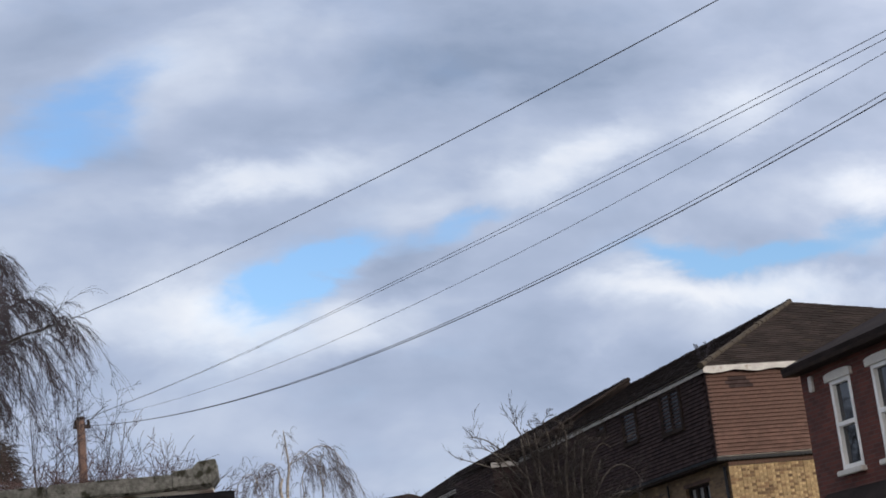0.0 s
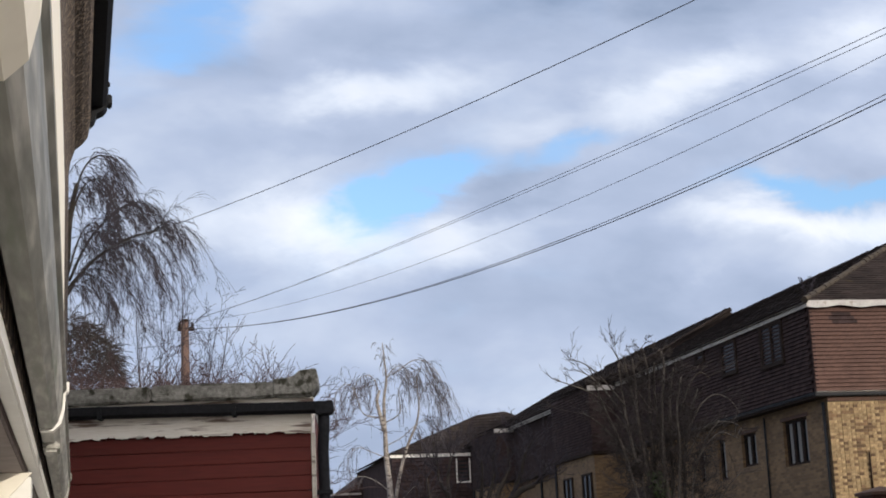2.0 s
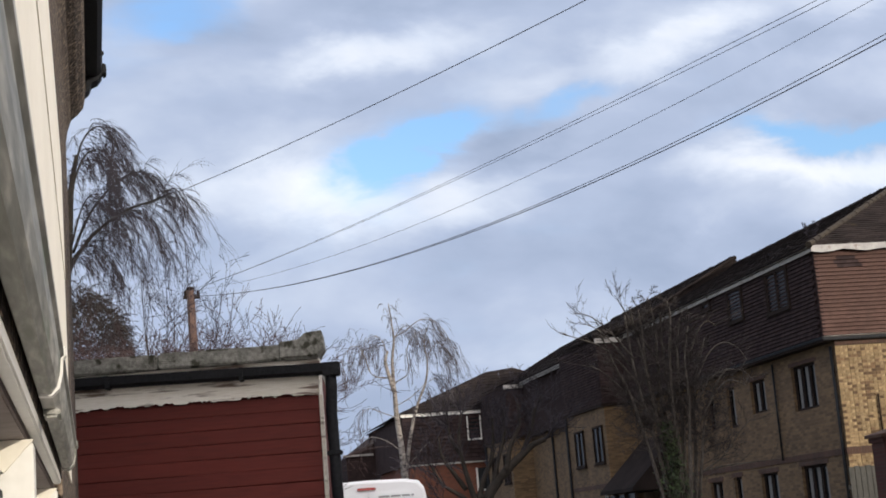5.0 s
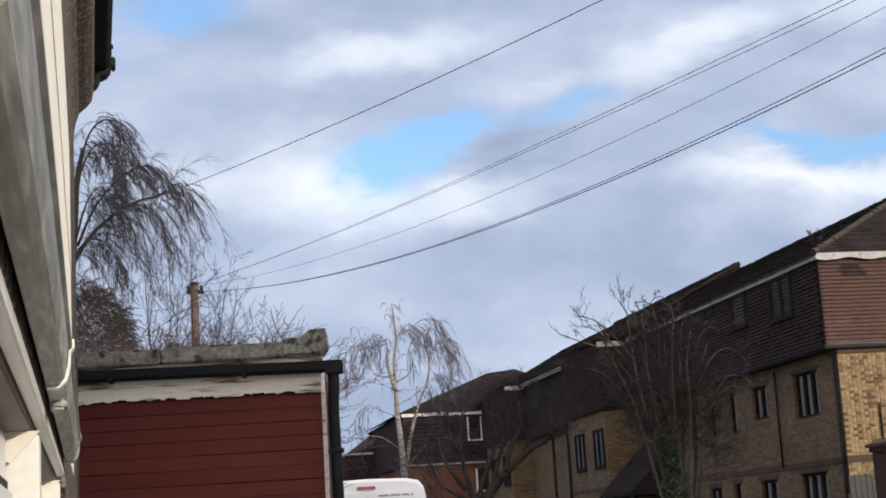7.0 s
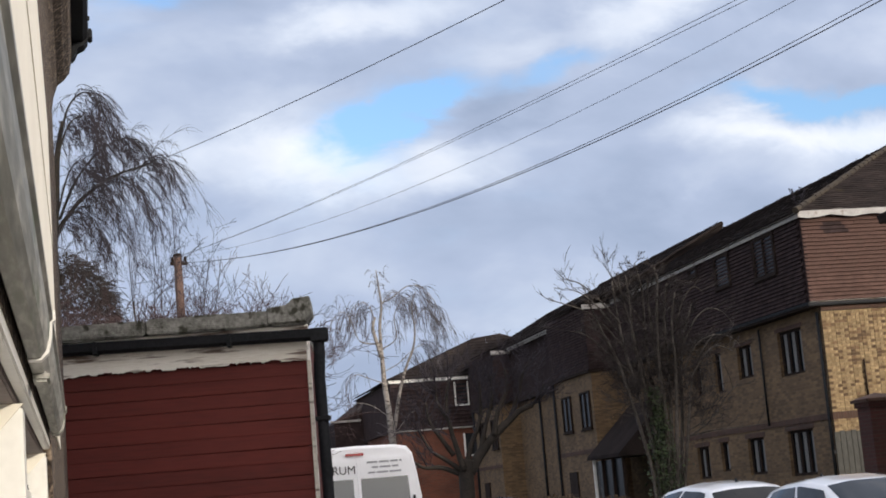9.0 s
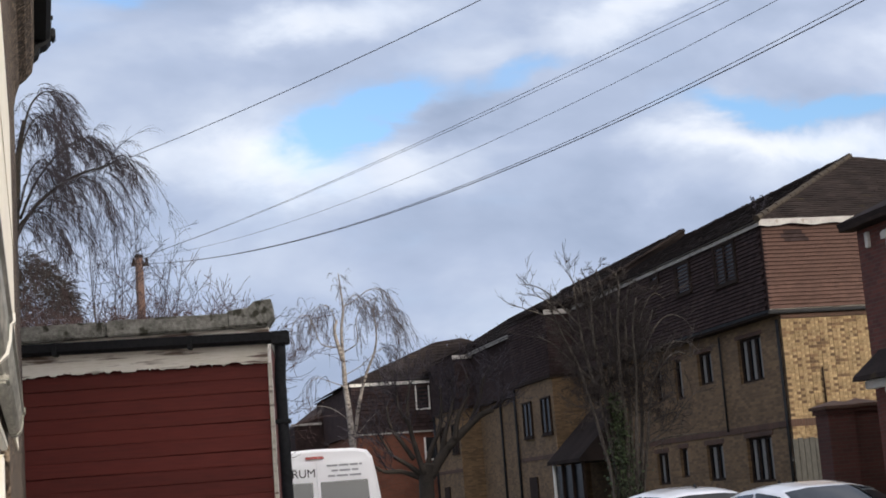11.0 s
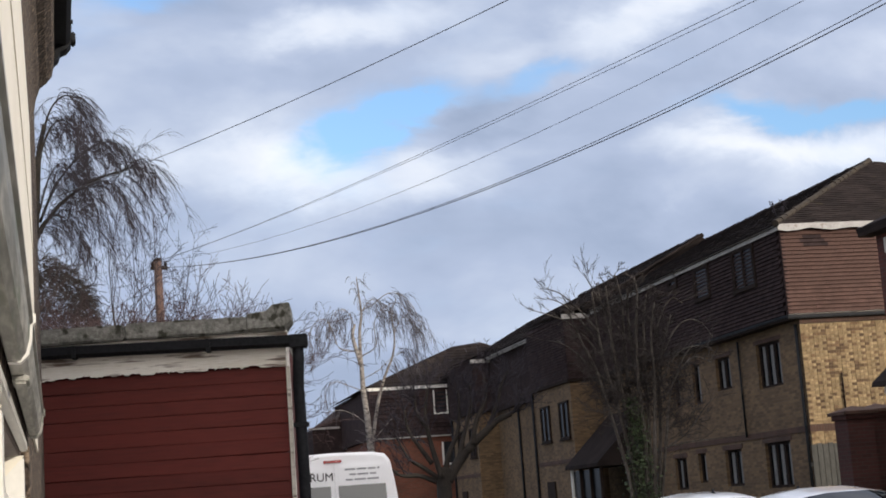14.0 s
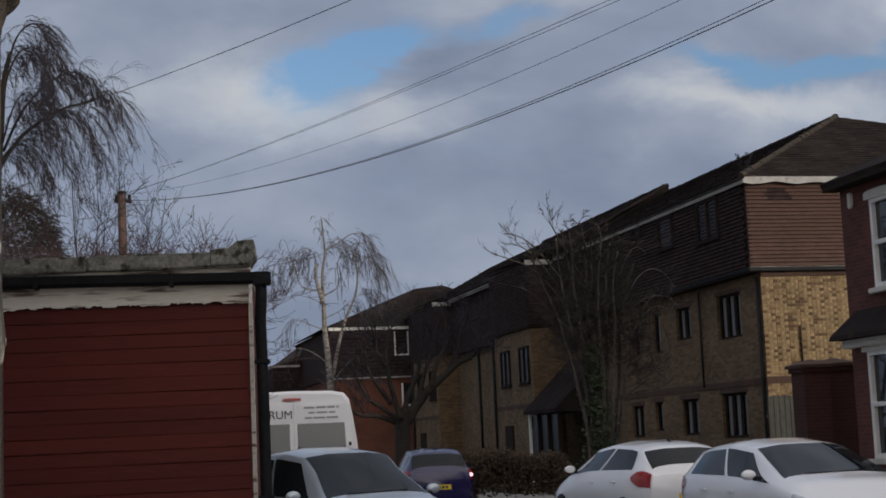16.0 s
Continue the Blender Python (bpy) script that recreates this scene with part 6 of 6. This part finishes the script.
        bmesh.ops.translate(bm, verts=bm.verts[:], vec=(sg * (hw + 0.07), s0 - 0.40, belt + 0.07))
        part("shell", bm, mirror or paint, mir, smooth=True)
        box_part("arm", (min(sg * (hw - 0.07), sg * (hw + 0.03)), max(sg * (hw - 0.07), sg * (hw + 0.03)), s0 - 0.40, s0 - 0.33, belt + 0.0, belt + 0.05), M["black_plastic"], mir, 0.01)
        lens = [[(-hl + 0.015 + (0.46 * (0.25 + 0.75 * math.sin(math.pi * (0.10 + 0.8 * j / 8)))) * i / 8) for j in range(9)] for i in range(9)]
        tl = sheet("tail_lamp", lens, [sg * q for q in span(0.71, 0.535, 8)], M["red_lens"], c, "red tail lamp", 0.008)
        head = [[(hl - 0.02 - (0.50 * (0.3 + 0.7 * math.sin(math.pi * (0.1 + 0.75 * j / 8)))) * i / 8) for j in range(9)] for i in range(9)]
        sheet("headlamp", head, [sg * q for q in span(0.74, 0.40, 8)], M["clear_lens"], c, "clear headlamp", 0.006)
        if lit_lamp and sg == glow_side:
            bm = bmesh.new()
            bmesh.ops.create_uvsphere(bm, u_segments=10, v_segments=6, radius=0.045, matrix=Matrix.Translation((sg * (hw - 0.16), -hl + 0.03, tail - 0.12)))
            part("bulb", bm, M["tail_lamp"], tl, "glowing bulb")
        for yw in (hl - 0.80, -hl + 0.74):
            w = new("wheel")
            w.parent = c
            x0 = sg * (hw - 0.19)
            tube_part("arch", [(x0 + sg * 0.02, yw, 0.33), (x0 + sg * 0.176, yw, 0.33)], [0.37, 0.365], M["black_plastic"], w, 24)
            tube_part("tyre", [(x0, yw, 0.31), (x0 + sg * 0.02, yw, 0.31), (x0 + sg * 0.18, yw, 0.31), (x0 + sg * 0.195, yw, 0.31)], [0.28, 0.31, 0.31, 0.28], M["rubber"], w, 24)
            tube_part("rim", [(x0 + sg * 0.17, yw, 0.31), (x0 + sg * 0.20, yw, 0.31)], [0.21, 0.20], M["alloy"], w, 20)
        for yd in (s0 - 1.15, s0 - 2.05):
            p = at(yd, sg * 0.66, 0.012)
            box_part("door_handle", (p.x - 0.018, p.x + 0.018, yd - 0.09, yd + 0.09, p.z - 0.014, p.z + 0.014), paint, c, 0.006)
    box_part("number_plate", (-0.26, 0.26, -hl - 0.014, -hl + 0.05, 0.62, 0.73), M["plate_yellow"], c, 0.004, "yellow number plate")
    for k in range(5):
        box_part("plate_bar", (-0.21 + k * 0.085, -0.15 + k * 0.085, -hl - 0.017, -hl + 0.0, 0.645, 0.705), M["ink"], c)
    bm = bmesh.new()
    extrude_outline(bm, [(0, 0), (-0.12, 0), (-0.05, 0.075)], "x", -0.014, 0.014)
    fin = part("aerial", bm, M["black_plastic"], c)
    fin.location = (0, h1 + 0.42, roof(h1 + 0.36) - 0.012)
    wiper = at(s0 - 0.02, 0.12, 0.02)
    tube_part("wiper", [wiper, at(s0 - 0.05, -0.12, 0.02)], 0.008, M["black_plastic"], c, 6)
    box_part("grille", (-0.42, 0.42, hl - 0.06, hl + 0.004, 0.36, 0.50), M["black_plastic"], c, 0.02)
    return c


def minibus():
    b = thing("minibus", pose(3.40, 24.2, 0, 0, 0, -3), "white high-roof minibus with lettered rear doors", "minibus", "parked cars")
    W, H, L = 1.02, 2.54, 5.6

    def sect(y, s, dz=0.0):
        pts = [(-W, 0.45), (-W, 1.25), (-W * 0.985, 1.70), (-W * 0.93, 2.10), (-W * 0.88, 2.38), (-W * 0.80, 2.49), (-W * 0.6, 2.53), (0, 2.545)]
        pts = pts + [(-x, z) for x, z in pts[-2::-1]]
        return [Vector((x * s, y, 0.45 + (z - 0.45) * (1 + dz))) for x, z in pts]
    rows = [sect(0.06, 0.965, -0.02), sect(0.0, 0.985, -0.012), sect(0.03, 1.0), sect(0.3, 1.0), sect(L - 1.2, 1.0), sect(L - 0.5, 0.97, -0.22), sect(L, 0.9, -0.55)]
    rows[0] = sect(0.0, 0.955, -0.022)
    rows[1] = sect(0.015, 0.985, -0.008)
    verts, faces = [], []
    n = len(rows[0])
    for r in rows:
        verts += r
    for i in range(len(rows) - 1):
        for k in range(n):
            faces.append((i * n + k, i * n + (k + 1) % n, (i + 1) * n + (k + 1) % n, (i + 1) * n + k))
    faces += [tuple(range(n)), tuple(range((len(rows) - 1) * n, len(rows) * n))[::-1]]
    o = new("body", mesh_from("body", verts, faces, M["car_white"]))
    o.parent = b
    for x0, x1, nm in ((-0.90, -0.01, "rear_door"), (0.01, 0.90, "rear_door")):
        d = new(nm)
        d.parent = b
        bm = bmesh.new()
        q = 0.80 if x1 > 0.5 else -0.80
        out = [(x0, 0.5), (x1, 0.5), (x1 if x1 < 0.5 else x1 - 0.02, 1.5), (x1 if x1 < 0.5 else q, 2.34), (x0 if x0 > -0.5 else q, 2.34), (x0 if x0 > -0.5 else x0 + 0.02, 1.5)]
        extrude_outline(bm, out, "y", -0.022, 0.01)
        part("skin", bm, M["car_white"], d)
        bm = bmesh.new()
        a, c = (x0 + 0.05, x1 - 0.07) if x0 > -0.5 else (x0 + 0.07, x1 - 0.05)
        extrude_outline(bm, [(a, 1.36), (c, 1.36), (c - (0.03 if x0 > 0 else 0), 2.03), (a + (0.03 if x0 < -0.5 else 0), 2.03)], "y", -0.030, -0.012)
        part("pane", bm, M["bus_glass"], d)
        box_part("panel", (a, c - (0.05 if x0 > 0 else 0), -0.027, -0.015, 2.06, 2.33), M["car_white"], d, 0.004)
        box_part("hinge", ((0.86 if x0 > 0 else -0.90), (0.90 if x0 > 0 else -0.86), -0.04, 0.0, 1.66, 1.72), M["black_plastic"], d, 0.004)
    cu = bpy.data.curves.new("lettering", "FONT")
    cu.body, cu.size, cu.extrude, cu.offset = "RUM", 0.18, 0.002, 0.0
    cu.materials.append(M["ink"])
    tx = new("lettering", cu)
    me = bpy.data.meshes.new_from_object(tx)
    bpy.data.objects.remove(tx)
    t = new("lettering", me)
    t.parent = b
    t.matrix_basis = pose(-0.385, -0.031, 2.115, 90, 0, 0)
    rng = random.Random(9)
    for z, x0, x1 in ((2.275, 0.17, 0.72), (2.195, 0.24, 0.66), (2.115, 0.18, 0.70)):
        x = x0
        while x < x1:
            w = rng.uniform(0.10, 0.24)
            box_part("lettering_bar", (x, min(x + w, x1), -0.032, -0.028, z - 0.014, z + 0.014), M["ink_grey"], b)
            x += w + 0.025
    box_part("brake_light", (-0.16, 0.13, -0.035, 0.02, 2.385, 2.43), M["red_lens"], b, 0.008, "dark red high brake light")
    for sx in (-1, 1):
        box_part("tail_lamp", (sx * 0.93 - 0.05, sx * 0.93 + 0.05, -0.03, 0.06, 0.9, 1.35), M["red_lens"], b, 0.01)
        for yw in (0.95, 4.5):
            tube_part("wheel", [(sx * 0.80, yw, 0.34), (sx * 0.99, yw, 0.34)], 0.34, M["rubber"], b, 20)
    box_part("bumper", (-1.0, 1.0, -0.08, 0.06, 0.42, 0.62), M["black_plastic"], b, 0.03)


minibus()
car("hatchback", pose(3.28, 19.6, 0, 0, 0, 194), M["car_silver"], "pale silver people carrier parked facing down the road", 4.1, 1.74, 1.64, belt=1.00, nose=0.80, screen=(1.25, 0.35))
car("hatchback", pose(8.25, 35.9, 0, 0, 0, -7), M["car_blue"], "deep blue hatchback with a lit tail lamp", 4.0, 1.76, 1.56, belt=1.02, tail=1.05, lit_lamp=True)
car("hatchback", pose(9.08, 24.2, 0, 0, 0, 2), M["car_white"], "white hatchback with red tail lamps, seen from behind", 4.3, 1.80, 1.54, belt=1.04, tail=1.06, hatch=(-1.66, -2.06))
car("hatchback", pose(8.78, 17.9, 0, 0, 0, 179), M["car_white"], "white coupe-like hatchback parked facing along the road", 4.2, 1.76, 1.51, belt=1.02, nose=0.80, screen=(1.15, 0.20))
car("hatchback", pose(7.75, 10.35, 0, 0, 0, 2), M["car_black"], "black hatchback whose bonnet shows at the kerb", 4.1, 1.76, 1.46)
